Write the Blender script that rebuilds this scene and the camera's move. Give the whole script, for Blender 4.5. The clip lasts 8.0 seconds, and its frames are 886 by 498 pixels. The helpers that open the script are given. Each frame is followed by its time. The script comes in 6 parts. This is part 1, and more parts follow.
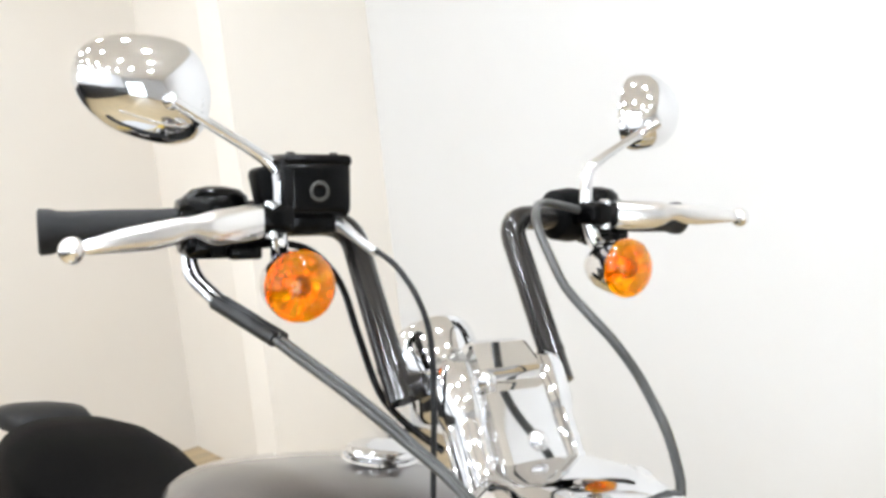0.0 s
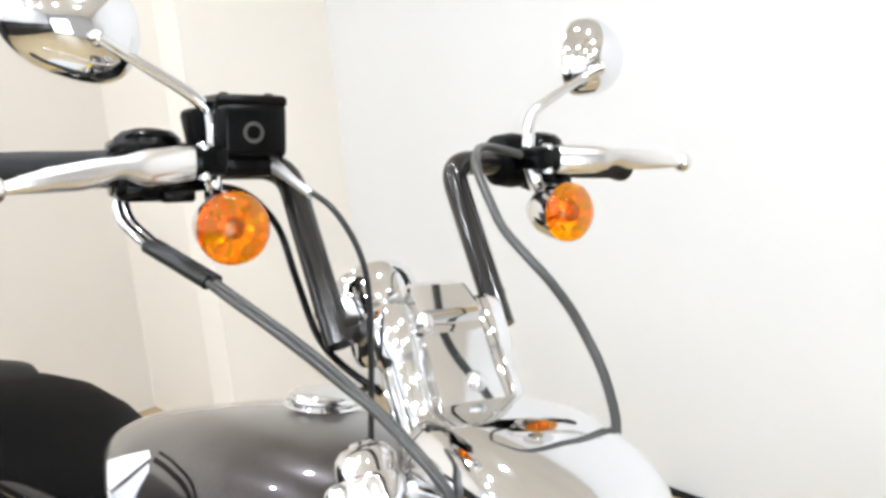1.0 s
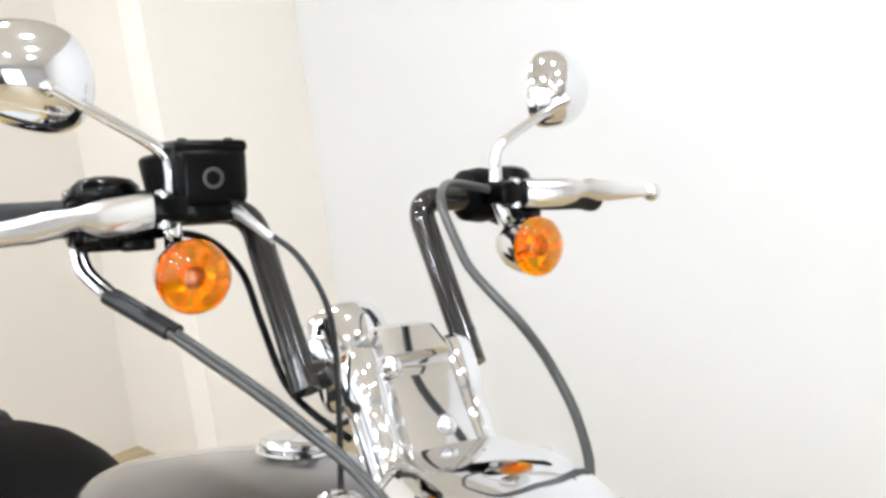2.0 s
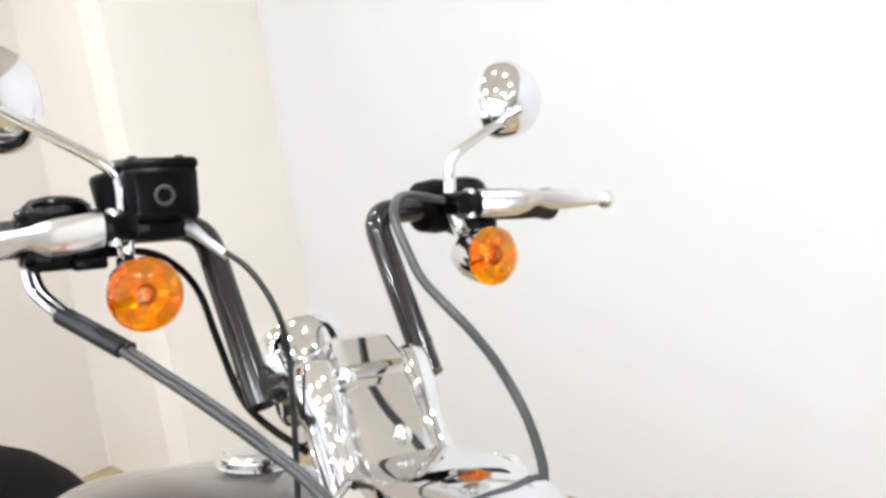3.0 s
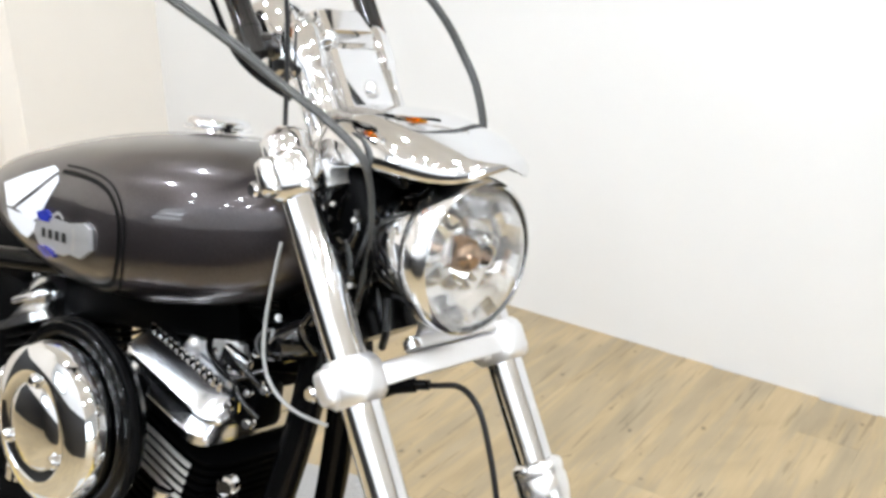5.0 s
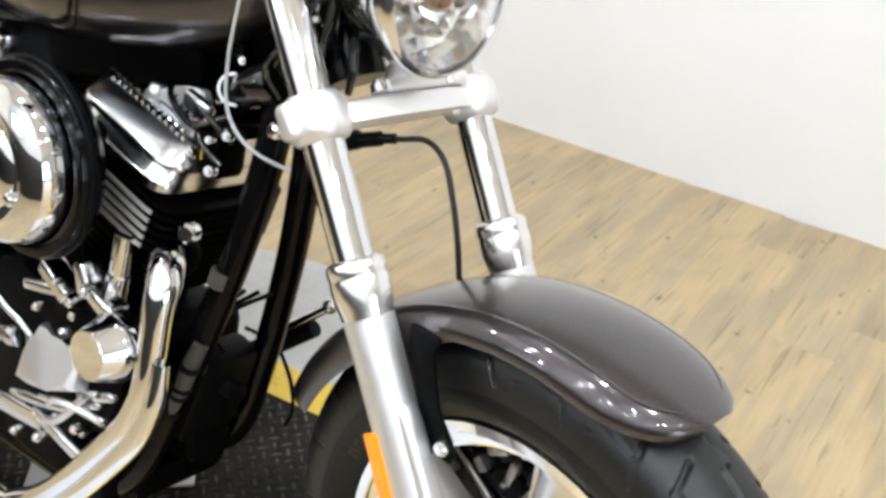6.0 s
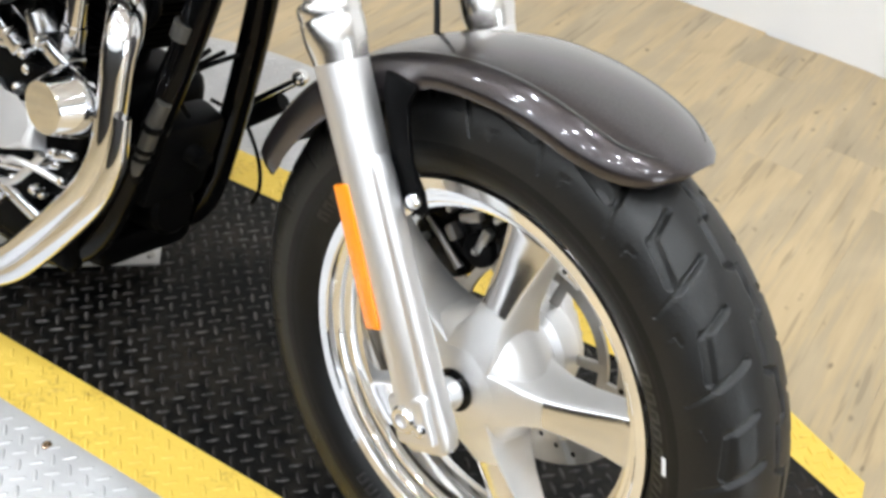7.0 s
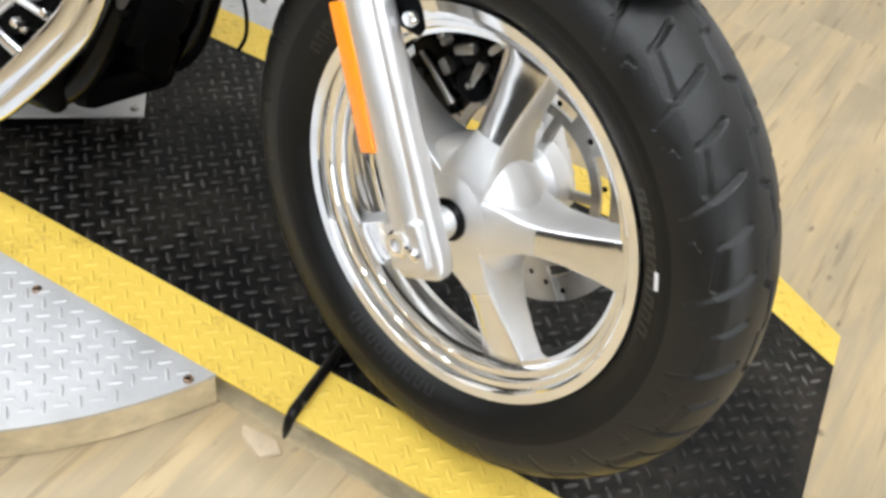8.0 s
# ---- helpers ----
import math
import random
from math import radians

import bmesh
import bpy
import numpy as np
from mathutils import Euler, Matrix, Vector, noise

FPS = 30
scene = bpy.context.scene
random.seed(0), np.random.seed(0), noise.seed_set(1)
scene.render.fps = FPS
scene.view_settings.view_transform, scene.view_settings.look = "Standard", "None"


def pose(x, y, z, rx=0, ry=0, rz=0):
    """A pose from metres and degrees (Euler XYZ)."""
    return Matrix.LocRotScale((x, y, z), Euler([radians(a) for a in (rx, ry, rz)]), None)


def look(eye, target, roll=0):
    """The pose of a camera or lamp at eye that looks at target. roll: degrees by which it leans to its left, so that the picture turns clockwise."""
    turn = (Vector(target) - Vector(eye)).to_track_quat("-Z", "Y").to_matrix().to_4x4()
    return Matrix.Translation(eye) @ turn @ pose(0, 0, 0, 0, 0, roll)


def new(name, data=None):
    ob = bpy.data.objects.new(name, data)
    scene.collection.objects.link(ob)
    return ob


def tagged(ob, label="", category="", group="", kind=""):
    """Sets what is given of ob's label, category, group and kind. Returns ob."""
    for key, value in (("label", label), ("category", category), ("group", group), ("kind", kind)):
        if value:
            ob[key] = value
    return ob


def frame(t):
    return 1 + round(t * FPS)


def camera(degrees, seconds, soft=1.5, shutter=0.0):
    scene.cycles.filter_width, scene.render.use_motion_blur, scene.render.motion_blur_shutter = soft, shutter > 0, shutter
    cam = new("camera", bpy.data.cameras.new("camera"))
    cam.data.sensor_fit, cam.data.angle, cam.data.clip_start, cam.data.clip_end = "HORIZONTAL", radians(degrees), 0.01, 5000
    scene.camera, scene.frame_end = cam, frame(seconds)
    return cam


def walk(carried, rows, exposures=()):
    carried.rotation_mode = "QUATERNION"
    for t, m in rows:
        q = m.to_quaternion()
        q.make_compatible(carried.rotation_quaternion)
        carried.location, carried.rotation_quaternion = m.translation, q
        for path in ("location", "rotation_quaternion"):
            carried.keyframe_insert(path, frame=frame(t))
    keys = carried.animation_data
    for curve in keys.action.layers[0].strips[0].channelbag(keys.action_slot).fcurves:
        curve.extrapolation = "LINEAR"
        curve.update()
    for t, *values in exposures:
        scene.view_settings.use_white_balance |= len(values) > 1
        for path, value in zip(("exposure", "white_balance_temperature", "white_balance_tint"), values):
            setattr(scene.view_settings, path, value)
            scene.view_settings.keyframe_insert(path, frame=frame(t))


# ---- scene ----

# ---- camera and walk ----
cam = camera(50.35, 8.0, soft=3.2)
PATH = [
    (0, (0.1502, -0.3861, 1.3316), (-1.2704, 0.9863, 1.0176), -5.84),
    (0.5, (0.1591, -0.3777, 1.3205), (-1.2294, 1.0143, 0.9536), -5.61),
    (1, (0.1623, -0.369, 1.3106), (-1.1976, 1.0417, 0.91), -5.78),
    (1.5, (0.161, -0.3612, 1.3146), (-1.1825, 1.0703, 0.9324), -6.27),
    (2, (0.166, -0.3468, 1.3201), (-1.1721, 1.097, 0.9666), -7.34),
    (2.2, (0.1698, -0.3388, 1.3214), (-1.1527, 1.1172, 0.9597), -7.40),
    (3.3, (0.1947, -0.3408, 1.315), (-1.1019, 1.1451, 0.9813), -8.52),
    (3.5, (0.1995, -0.3582, 1.3038), (-1.0847, 1.134, 0.9514), -8.03),
    (4, (0.2049, -0.4646, 1.2789), (-0.9856, 1.081, 0.8385), -5.71),
    (4.5, (0.2056, -0.5685, 1.2608), (-0.8632, 1.0262, 0.7), -3.20),
    (4.7, (0.2072, -0.5947, 1.2473), (-0.8084, 1.0158, 0.6349), -2.09),
    (5.8, (0.2211, -0.6338, 1.1539), (-0.6392, 0.8989, 0.1997), 3.24),
    (6, (0.2261, -0.6291, 1.1366), (-0.6008, 0.8825, 0.1212), 3.25),
    (6.5, (0.2292, -0.6339, 1.0904), (-0.5013, 0.8115, -0.0832), 5.56),
    (7, (0.2344, -0.6463, 1.0521), (-0.4159, 0.7379, -0.2367), 7.28),
    (7.5, (0.2412, -0.6729, 1.0164), (-0.3377, 0.6555, -0.3621), 8.58),
    (8, (0.2499, -0.6976, 0.9942), (-0.2763, 0.5996, -0.4342), 9.85),
]
walk(cam, [(t, look(eye, target, roll)) for t, eye, target, roll in PATH], [(0, -0.04), (2, -0.08), (3.5, -0.11), (4.5, -0.08), (5.8, -0.07), (7, -0.12), (8, -0.17)])

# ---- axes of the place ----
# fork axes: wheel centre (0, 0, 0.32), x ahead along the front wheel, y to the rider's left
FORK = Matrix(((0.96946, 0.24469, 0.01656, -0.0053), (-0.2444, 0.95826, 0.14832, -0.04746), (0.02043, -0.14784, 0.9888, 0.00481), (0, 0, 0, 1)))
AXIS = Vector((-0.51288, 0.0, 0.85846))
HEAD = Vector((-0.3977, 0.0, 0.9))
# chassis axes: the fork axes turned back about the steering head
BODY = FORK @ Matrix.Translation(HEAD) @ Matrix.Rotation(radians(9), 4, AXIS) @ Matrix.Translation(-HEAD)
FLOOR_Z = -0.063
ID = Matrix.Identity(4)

# ---- light ----
world = bpy.data.worlds.new("world")
scene.world = world
world.use_nodes = True
world.node_tree.nodes["Background"].inputs[0].default_value = (0.9, 0.95, 1.0, 1)
world.node_tree.nodes["Background"].inputs[1].default_value = 0.05
CEILING = 2.65
# unseen south wall set close, so its dark boards fill the low reflections
SOUTH = -2.7
LAMPS = [(-2.35 + 0.98 * k + (0.35 if j % 2 else 0.0) + 0.09 * math.sin(5 * k + 3 * j), -2.3 + 0.88 * j + 0.08 * math.sin(7 * k + 2 * j)) for j in range(4) for k in range(5)]
LAMP_GLOW = 400.0


# ---- materials ----
def mat(name, color, rough=0.5, metal=0.0, vary=0.0, scale=8.0, bump=0.0, bump_scale=60.0, coat=0.0, rough_vary=0.0, spec=0.5, rand=0.0):
    m = bpy.data.materials.new(name)
    m.use_nodes = True
    nt = m.node_tree
    b = nt.nodes["Principled BSDF"]
    b.inputs["Base Color"].default_value = (*color, 1)
    b.inputs["Roughness"].default_value = rough
    b.inputs["Metallic"].default_value = metal
    b.inputs["Coat Weight"].default_value = coat
    b.inputs["Coat Roughness"].default_value = 0.03
    b.inputs["Specular IOR Level"].default_value = spec
    tc = nt.nodes.new("ShaderNodeTexCoord")
    if vary or rough_vary or rand:
        n = nt.nodes.new("ShaderNodeTexNoise")
        n.inputs["Scale"].default_value = scale
        n.inputs["Detail"].default_value = 5
        nt.links.new(tc.outputs["Object"], n.inputs["Vector"])
        if vary or rand:
            mul = nt.nodes.new("ShaderNodeMapRange")
            mul.inputs[1].default_value, mul.inputs[2].default_value = 0.25, 0.75
            mul.inputs[3].default_value, mul.inputs[4].default_value = 1 - vary, 1 + vary
            nt.links.new(n.outputs["Fac"], mul.inputs[0])
            hsv = nt.nodes.new("ShaderNodeHueSaturation")
            hsv.inputs["Color"].default_value = (*color, 1)
            if rand:
                oi = nt.nodes.new("ShaderNodeObjectInfo")
                mr = nt.nodes.new("ShaderNodeMapRange")
                mr.inputs[3].default_value, mr.inputs[4].default_value = 1 - rand, 1 + rand
                nt.links.new(oi.outputs["Random"], mr.inputs[0])
                prod = nt.nodes.new("ShaderNodeMath")
                prod.operation = "MULTIPLY"
                nt.links.new(mul.outputs[0], prod.inputs[0])
                nt.links.new(mr.outputs[0], prod.inputs[1])
                nt.links.new(prod.outputs[0], hsv.inputs["Value"])
            else:
                nt.links.new(mul.outputs[0], hsv.inputs["Value"])
            nt.links.new(hsv.outputs[0], b.inputs["Base Color"])
        if rough_vary:
            mr2 = nt.nodes.new("ShaderNodeMapRange")
            mr2.inputs[3].default_value, mr2.inputs[4].default_value = max(rough - rough_vary, 0.0), rough + rough_vary
            nt.links.new(n.outputs["Fac"], mr2.inputs[0])
            nt.links.new(mr2.outputs[0], b.inputs["Roughness"])
    if bump:
        nb = nt.nodes.new("ShaderNodeTexNoise")
        nb.inputs["Scale"].default_value = bump_scale
        nb.inputs["Detail"].default_value = 3
        nt.links.new(tc.outputs["Object"], nb.inputs["Vector"])
        bp = nt.nodes.new("ShaderNodeBump")
        bp.inputs["Strength"].default_value = bump
        bp.inputs["Distance"].default_value = 0.002
        nt.links.new(nb.outputs["Fac"], bp.inputs["Height"])
        nt.links.new(bp.outputs[0], b.inputs["Normal"])
    return m


CHROME = mat("chrome", (0.78, 0.785, 0.8), 0.045, 1.0, rough_vary=0.03, scale=30)
CHROME_SOFT = mat("soft_chrome", (0.8, 0.79, 0.79), 0.45, 1.0, rough_vary=0.06, scale=25)
CHROME_FORK = mat("fork_collar_chrome", (0.8, 0.8, 0.81), 0.15, 1.0, rough_vary=0.05, scale=30)
RIM = mat("polished_rim", (0.9, 0.9, 0.905), 0.09, 1.0, rough_vary=0.04, scale=30)
DULL_GREY = mat("dull_grey", (0.05, 0.047, 0.042), 0.4, 0.0, vary=0.25, scale=60)
ALU = mat("cast_aluminium", (0.84, 0.84, 0.845), 0.47, 1.0, vary=0.06, scale=20, rough_vary=0.08)
LEVER = mat("polished_lever", (0.84, 0.83, 0.82), 0.22, 1.0, rough_vary=0.06, scale=40)
BAR = mat("black_bar_paint", (0.015, 0.0135, 0.013), 0.15, 0.3, coat=0.3, vary=0.1)
PAINT = mat("charcoal_metallic_paint", (0.05, 0.0425, 0.045), 0.3, 0.85, vary=0.2, scale=500, coat=1.0)
PAINT_DARK = mat("dark_pinstripe", (0.004, 0.004, 0.004), 0.3, 0.0, coat=1.0)
BLACK = mat("gloss_black", (0.0015, 0.0015, 0.0016), 0.18, 0.0, coat=0.0, spec=0.14, rough_vary=0.05)
SATIN = mat("satin_black", (0.003, 0.003, 0.0032), 0.42, 0.0, spec=0.05, vary=0.2, scale=40, bump=0.1, bump_scale=300)
RUBBER = mat("tyre_sidewall_rubber", (0.0035, 0.0035, 0.0037), 0.45, 0.0, spec=0.25, vary=0.25, scale=25, bump=0.15, bump_scale=250)
TREAD = mat("dusty_tread_rubber", (0.006, 0.006, 0.0059), 0.42, 0.0, spec=0.42, vary=0.3, scale=14, rough_vary=0.1, bump=0.2, bump_scale=350)
GRIP = mat("grip_rubber", (0.009, 0.009, 0.0095), 0.55, 0.0, spec=0.3, vary=0.15, scale=60)
VINYL = mat("seat_vinyl", (0.0019, 0.0018, 0.0018), 0.55, 0.0, spec=0.025, vary=0.12, scale=30, bump=0.35, bump_scale=420)
CABLE = mat("cable_sleeve", (0.01, 0.01, 0.0105), 0.35, 0.0, spec=0.35, vary=0.1)
BRAID = mat("clear_coated_cable", (0.06, 0.06, 0.058), 0.35, 0.3, vary=0.1, scale=200)
CABLE_GREY = mat("grey_cable", (0.4, 0.4, 0.4), 0.4, 0.0, vary=0.1, scale=100)
STEEL = mat("brake_rotor_steel", (0.4, 0.39, 0.37), 0.33, 1.0, vary=0.1, scale=30)
AMBER_IN = mat("amber_reflector", (1.0, 0.95, 0.8), 0.16, 0.85)
REFLECT = mat("orange_reflector", (1.0, 0.29, 0.012), 0.25, 0.0, vary=0.05, scale=300, coat=0.6)
SILVER = mat("satin_silver_badge", (0.72, 0.72, 0.74), 0.32, 0.8)
WHITE_DECAL = mat("silver_decal", (0.86, 0.88, 0.95), 0.25, 0.2, coat=0.6)
BLUE = mat("blue_enamel", (0.01, 0.02, 0.25), 0.2, 0.0, coat=0.8)
WALL = mat("wall_paint", (0.79, 0.78, 0.77), 0.75, 0.0, vary=0.015, scale=1.5, bump=0.08, bump_scale=180)
# WALL_WARM and RETURN: one beige, darkened or lightened for the light each wall gets
WALL_WARM = mat("dimmed_beige_wall", (0.7, 0.648, 0.585), 0.75, 0.0, vary=0.02, scale=1.5, bump=0.08, bump_scale=180)
FAR_WALL = mat("grey_far_wall_paint", (0.58, 0.58, 0.585), 0.75, 0.0, vary=0.05, scale=1.2)
RETURN = mat("brightened_beige_wall", (0.87, 0.815, 0.745), 0.75, 0.0, vary=0.02, scale=1.5, bump=0.08, bump_scale=180)
CEIL = mat("ceiling_paint", (0.85, 0.81, 0.755), 0.85, 0.0, vary=0.05, scale=2)
SHOWROOM = mat("showroom_wall_paint", (0.68, 0.685, 0.7), 0.75, 0.0, vary=0.05, scale=1.2, bump=0.08, bump_scale=180)
ALU_PLATE = mat("aluminium_tread_plate", (0.49, 0.487, 0.487), 0.45, 0.5, vary=0.12, scale=14, rough_vary=0.1, bump=0.15, bump_scale=120)
TRIM = mat("ring_trim", (0.8, 0.8, 0.8), 0.3, 0.5)


def wood(name, dark=0.0):
    m = bpy.data.materials.new(name)
    m.use_nodes = True
    nt = m.node_tree
    b = nt.nodes["Principled BSDF"]
    tc = nt.nodes.new("ShaderNodeTexCoord")
    oi = nt.nodes.new("ShaderNodeObjectInfo")
    shift = nt.nodes.new("ShaderNodeVectorMath")
    shift.operation = "MULTIPLY_ADD"
    comb = nt.nodes.new("ShaderNodeCombineXYZ")
    for k in range(3):
        nt.links.new(oi.outputs["Random"], comb.inputs[k])
    shift.inputs[1].default_value = (1, 1, 1)
    scl = nt.nodes.new("ShaderNodeVectorMath")
    scl.operation = "SCALE"
    scl.inputs["Scale"].default_value = 37.0
    nt.links.new(comb.outputs[0], scl.inputs[0])
    nt.links.new(tc.outputs["Object"], shift.inputs[0])
    nt.links.new(scl.outputs[0], shift.inputs[2])

    def grain(sx, sy, detail, dist):
        mp = nt.nodes.new("ShaderNodeMapping")
        mp.inputs["Scale"].default_value = (sx, sy, 1)
        nt.links.new(shift.outputs[0], mp.inputs["Vector"])
        n = nt.nodes.new("ShaderNodeTexNoise")
        n.inputs["Scale"].default_value = 1.0
        n.inputs["Detail"].default_value = detail
        n.inputs["Distortion"].default_value = dist
        nt.links.new(mp.outputs[0], n.inputs["Vector"])
        return n
    broad, fine = grain(18, 2.2, 5, 0.5), grain(110, 6, 5, 0.4)
    blot, knot = grain(7, 2.4, 4, 1.0), grain(34, 20, 1, 0.2)
    crack = grain(70, 4.0, 2, 0.3)
    mix = nt.nodes.new("ShaderNodeMix")
    mix.data_type = "FLOAT"
    mix.inputs[0].default_value = 0.32
    nt.links.new(broad.outputs["Fac"], mix.inputs[2])
    nt.links.new(fine.outputs["Fac"], mix.inputs[3])
    ramp = nt.nodes.new("ShaderNodeValToRGB")
    e = ramp.color_ramp.elements
    e[0].position, e[0].color = 0.28, (0.352, 0.28, 0.178, 1)
    e[1].position, e[1].color = 0.72, (0.51, 0.388, 0.224, 1)
    mid = e.new(0.47)
    mid.color = (0.4, 0.313, 0.194, 1)
    mid = e.new(0.54)
    mid.color = (0.447, 0.336, 0.19, 1)
    nt.links.new(mix.outputs[0], ramp.inputs[0])
    hsv = nt.nodes.new("ShaderNodeHueSaturation")
    nt.links.new(ramp.outputs[0], hsv.inputs["Color"])
    mr = nt.nodes.new("ShaderNodeMapRange")
    mr.inputs[3].default_value, mr.inputs[4].default_value = 0.95, 1.05
    nt.links.new(oi.outputs["Random"], mr.inputs[0])
    mr3 = nt.nodes.new("ShaderNodeMapRange")
    mr3.inputs[1].default_value, mr3.inputs[2].default_value = 0.3, 0.7
    mr3.inputs[3].default_value, mr3.inputs[4].default_value = 0.86, 1.09
    nt.links.new(blot.outputs["Fac"], mr3.inputs[0])
    prod = nt.nodes.new("ShaderNodeMath")
    prod.operation = "MULTIPLY"
    nt.links.new(mr.outputs[0], prod.inputs[0])
    nt.links.new(mr3.outputs[0], prod.inputs[1])
    kr = nt.nodes.new("ShaderNodeMapRange")
    kr.inputs[1].default_value, kr.inputs[2].default_value = 0.2, 0.28
    kr.inputs[3].default_value, kr.inputs[4].default_value = 0.45, 1.0
    nt.links.new(knot.outputs["Fac"], kr.inputs[0])
    prod2 = nt.nodes.new("ShaderNodeMath")
    prod2.operation = "MULTIPLY"
    nt.links.new(prod.outputs[0], prod2.inputs[0])
    nt.links.new(kr.outputs[0], prod2.inputs[1])
    cr = nt.nodes.new("ShaderNodeMapRange")
    cr.inputs[1].default_value, cr.inputs[2].default_value = 0.31, 0.37
    cr.inputs[3].default_value, cr.inputs[4].default_value = 0.74, 1.0
    nt.links.new(crack.outputs["Fac"], cr.inputs[0])
    prod3 = nt.nodes.new("ShaderNodeMath")
    prod3.operation = "MULTIPLY"
    nt.links.new(prod2.outputs[0], prod3.inputs[0])
    nt.links.new(cr.outputs[0], prod3.inputs[1])
    nt.links.new(prod3.outputs[0], hsv.inputs["Value"])
    nt.links.new(hsv.outputs[0], b.inputs["Base Color"])
    b.inputs["Roughness"].default_value = 0.38
    bp = nt.nodes.new("ShaderNodeBump")
    bp.inputs["Strength"].default_value = 0.2
    bp.inputs["Distance"].default_value = 0.001
    nt.links.new(fine.outputs["Fac"], bp.inputs["Height"])
    nt.links.new(bp.outputs[0], b.inputs["Normal"])
    return m


WOOD = wood("vinyl_wood_plank")
EDGE = mat("pale_laminate_edge", (0.56, 0.455, 0.285), 0.5, 0.0, vary=0.3, scale=28, bump=0.2, bump_scale=120)


def worn(name, clean, dirt, scale, lo, hi, rough, metal=0.0, speck=0.25, spec=0.35):
    """Paint worn or soiled in patches, with finer specks in them."""
    m = mat(name, clean, rough, metal, rough_vary=0.1, scale=20, bump=0.25, bump_scale=160, spec=spec)
    nt = m.node_tree
    tc = nt.nodes.new("ShaderNodeTexCoord")
    sums = None
    for sc, wt in ((scale, 1 - speck), (scale * 9, speck)):
        n = nt.nodes.new("ShaderNodeTexNoise")
        n.inputs["Scale"].default_value = sc
        n.inputs["Detail"].default_value = 6
        nt.links.new(tc.outputs["Object"], n.inputs["Vector"])
        mul = nt.nodes.new("ShaderNodeMath")
        mul.operation = "MULTIPLY_ADD"
        mul.inputs[1].default_value, mul.inputs[2].default_value = wt, 0.0
        nt.links.new(n.outputs["Fac"], mul.inputs[0])
        if sums:
            nt.links.new(sums.outputs[0], mul.inputs[2])
        sums = mul
    ramp = nt.nodes.new("ShaderNodeValToRGB")
    e = ramp.color_ramp.elements
    e[0].position, e[0].color = lo, (*clean, 1)
    e[1].position, e[1].color = hi, (*dirt, 1)
    nt.links.new(sums.outputs[0], ramp.inputs[0])
    nt.links.new(ramp.outputs[0], nt.nodes["Principled BSDF"].inputs["Base Color"])
    return m


DARK_PLATE = worn("black_painted_tread_plate", (0.0022, 0.0021, 0.002), (0.026, 0.021, 0.016), 5.0, 0.46, 0.66, 0.42, spec=0.16, speck=0.4)
LUG_DARK = worn("worn_black_lug", (0.005, 0.0048, 0.0046), (0.11, 0.103, 0.096), 7.0, 0.46, 0.64, 0.34, 0.3, 0.5)
YELLOW = worn("yellow_safety_paint", (0.72, 0.5, 0.085), (0.4, 0.25, 0.045), 16.0, 0.54, 0.72, 0.45, 0.0, 0.45)


def glass(name, color, rough, trans, ior=1.45):
    m = mat(name, color, rough)
    b = m.node_tree.nodes["Principled BSDF"]
    b.inputs["Transmission Weight"].default_value = trans
    b.inputs["IOR"].default_value = ior
    return m


GLOSS = mat("glossy_black_sleeve", (0.003, 0.003, 0.0032), 0.14, 0.0, spec=0.5, coat=0.4)
BRONZE = mat("bronzed_bulb_shield", (0.42, 0.3, 0.22), 0.2, 1.0)
LENS = glass("clear_lens", (0.97, 0.97, 0.96), 0.02, 1.0)
AMBER = glass("amber_lens", (1.0, 0.5, 0.005), 0.03, 1.0)
DAYLIGHT = mat("daylight_outside", (0.8, 0.85, 0.9), 0.9)
DAYLIGHT.node_tree.nodes["Principled BSDF"].inputs["Emission Color"].default_value = (0.86, 0.93, 1.0, 1)
DAYLIGHT.node_tree.nodes["Principled BSDF"].inputs["Emission Strength"].default_value = 6.0
OPAL = mat("lit_opal_diffuser", (0.9, 0.9, 0.9), 0.4)
OPAL.node_tree.nodes["Principled BSDF"].inputs["Emission Color"].default_value = (0.845, 0.92, 1.0, 1)
OPAL.node_tree.nodes["Principled BSDF"].inputs["Emission Strength"].default_value = LAMP_GLOW
MIRROR = mat("mirror_glass", (0.92, 0.92, 0.92), 0.01, 1.0)


# ---- mesh helpers ----
def spline(pts, steps):
    """A smooth line through the points."""
    p = [Vector(q) for q in pts]
    if steps < 2 or len(p) < 3:
        return p
    out = []
    for i in range(len(p) - 1):
        a, b, c, e = p[max(i - 1, 0)], p[i], p[i + 1], p[min(i + 2, len(p) - 1)]
        for k in range(steps):
            t = k / steps
            out.append(0.5 * ((2 * b) + (c - a) * t + (2 * a - 5 * b + 4 * c - e) * t * t + (3 * b - a - 3 * c + e) * t ** 3))
    return out + [p[-1]]


def fillet(pts, radii, steps=6):
    """A path of straight runs with rounded corners."""
    p = [Vector(q) for q in pts]
    out = [p[0]]
    for i in range(1, len(p) - 1):
        a, b, r = (p[i - 1] - p[i]).normalized(), (p[i + 1] - p[i]).normalized(), radii[i - 1]
        for k in range(steps + 1):
            t = k / steps
            out.append(p[i] + a * r * (1 - t) ** 2 + b * r * t ** 2)
    return out + [p[-1]]


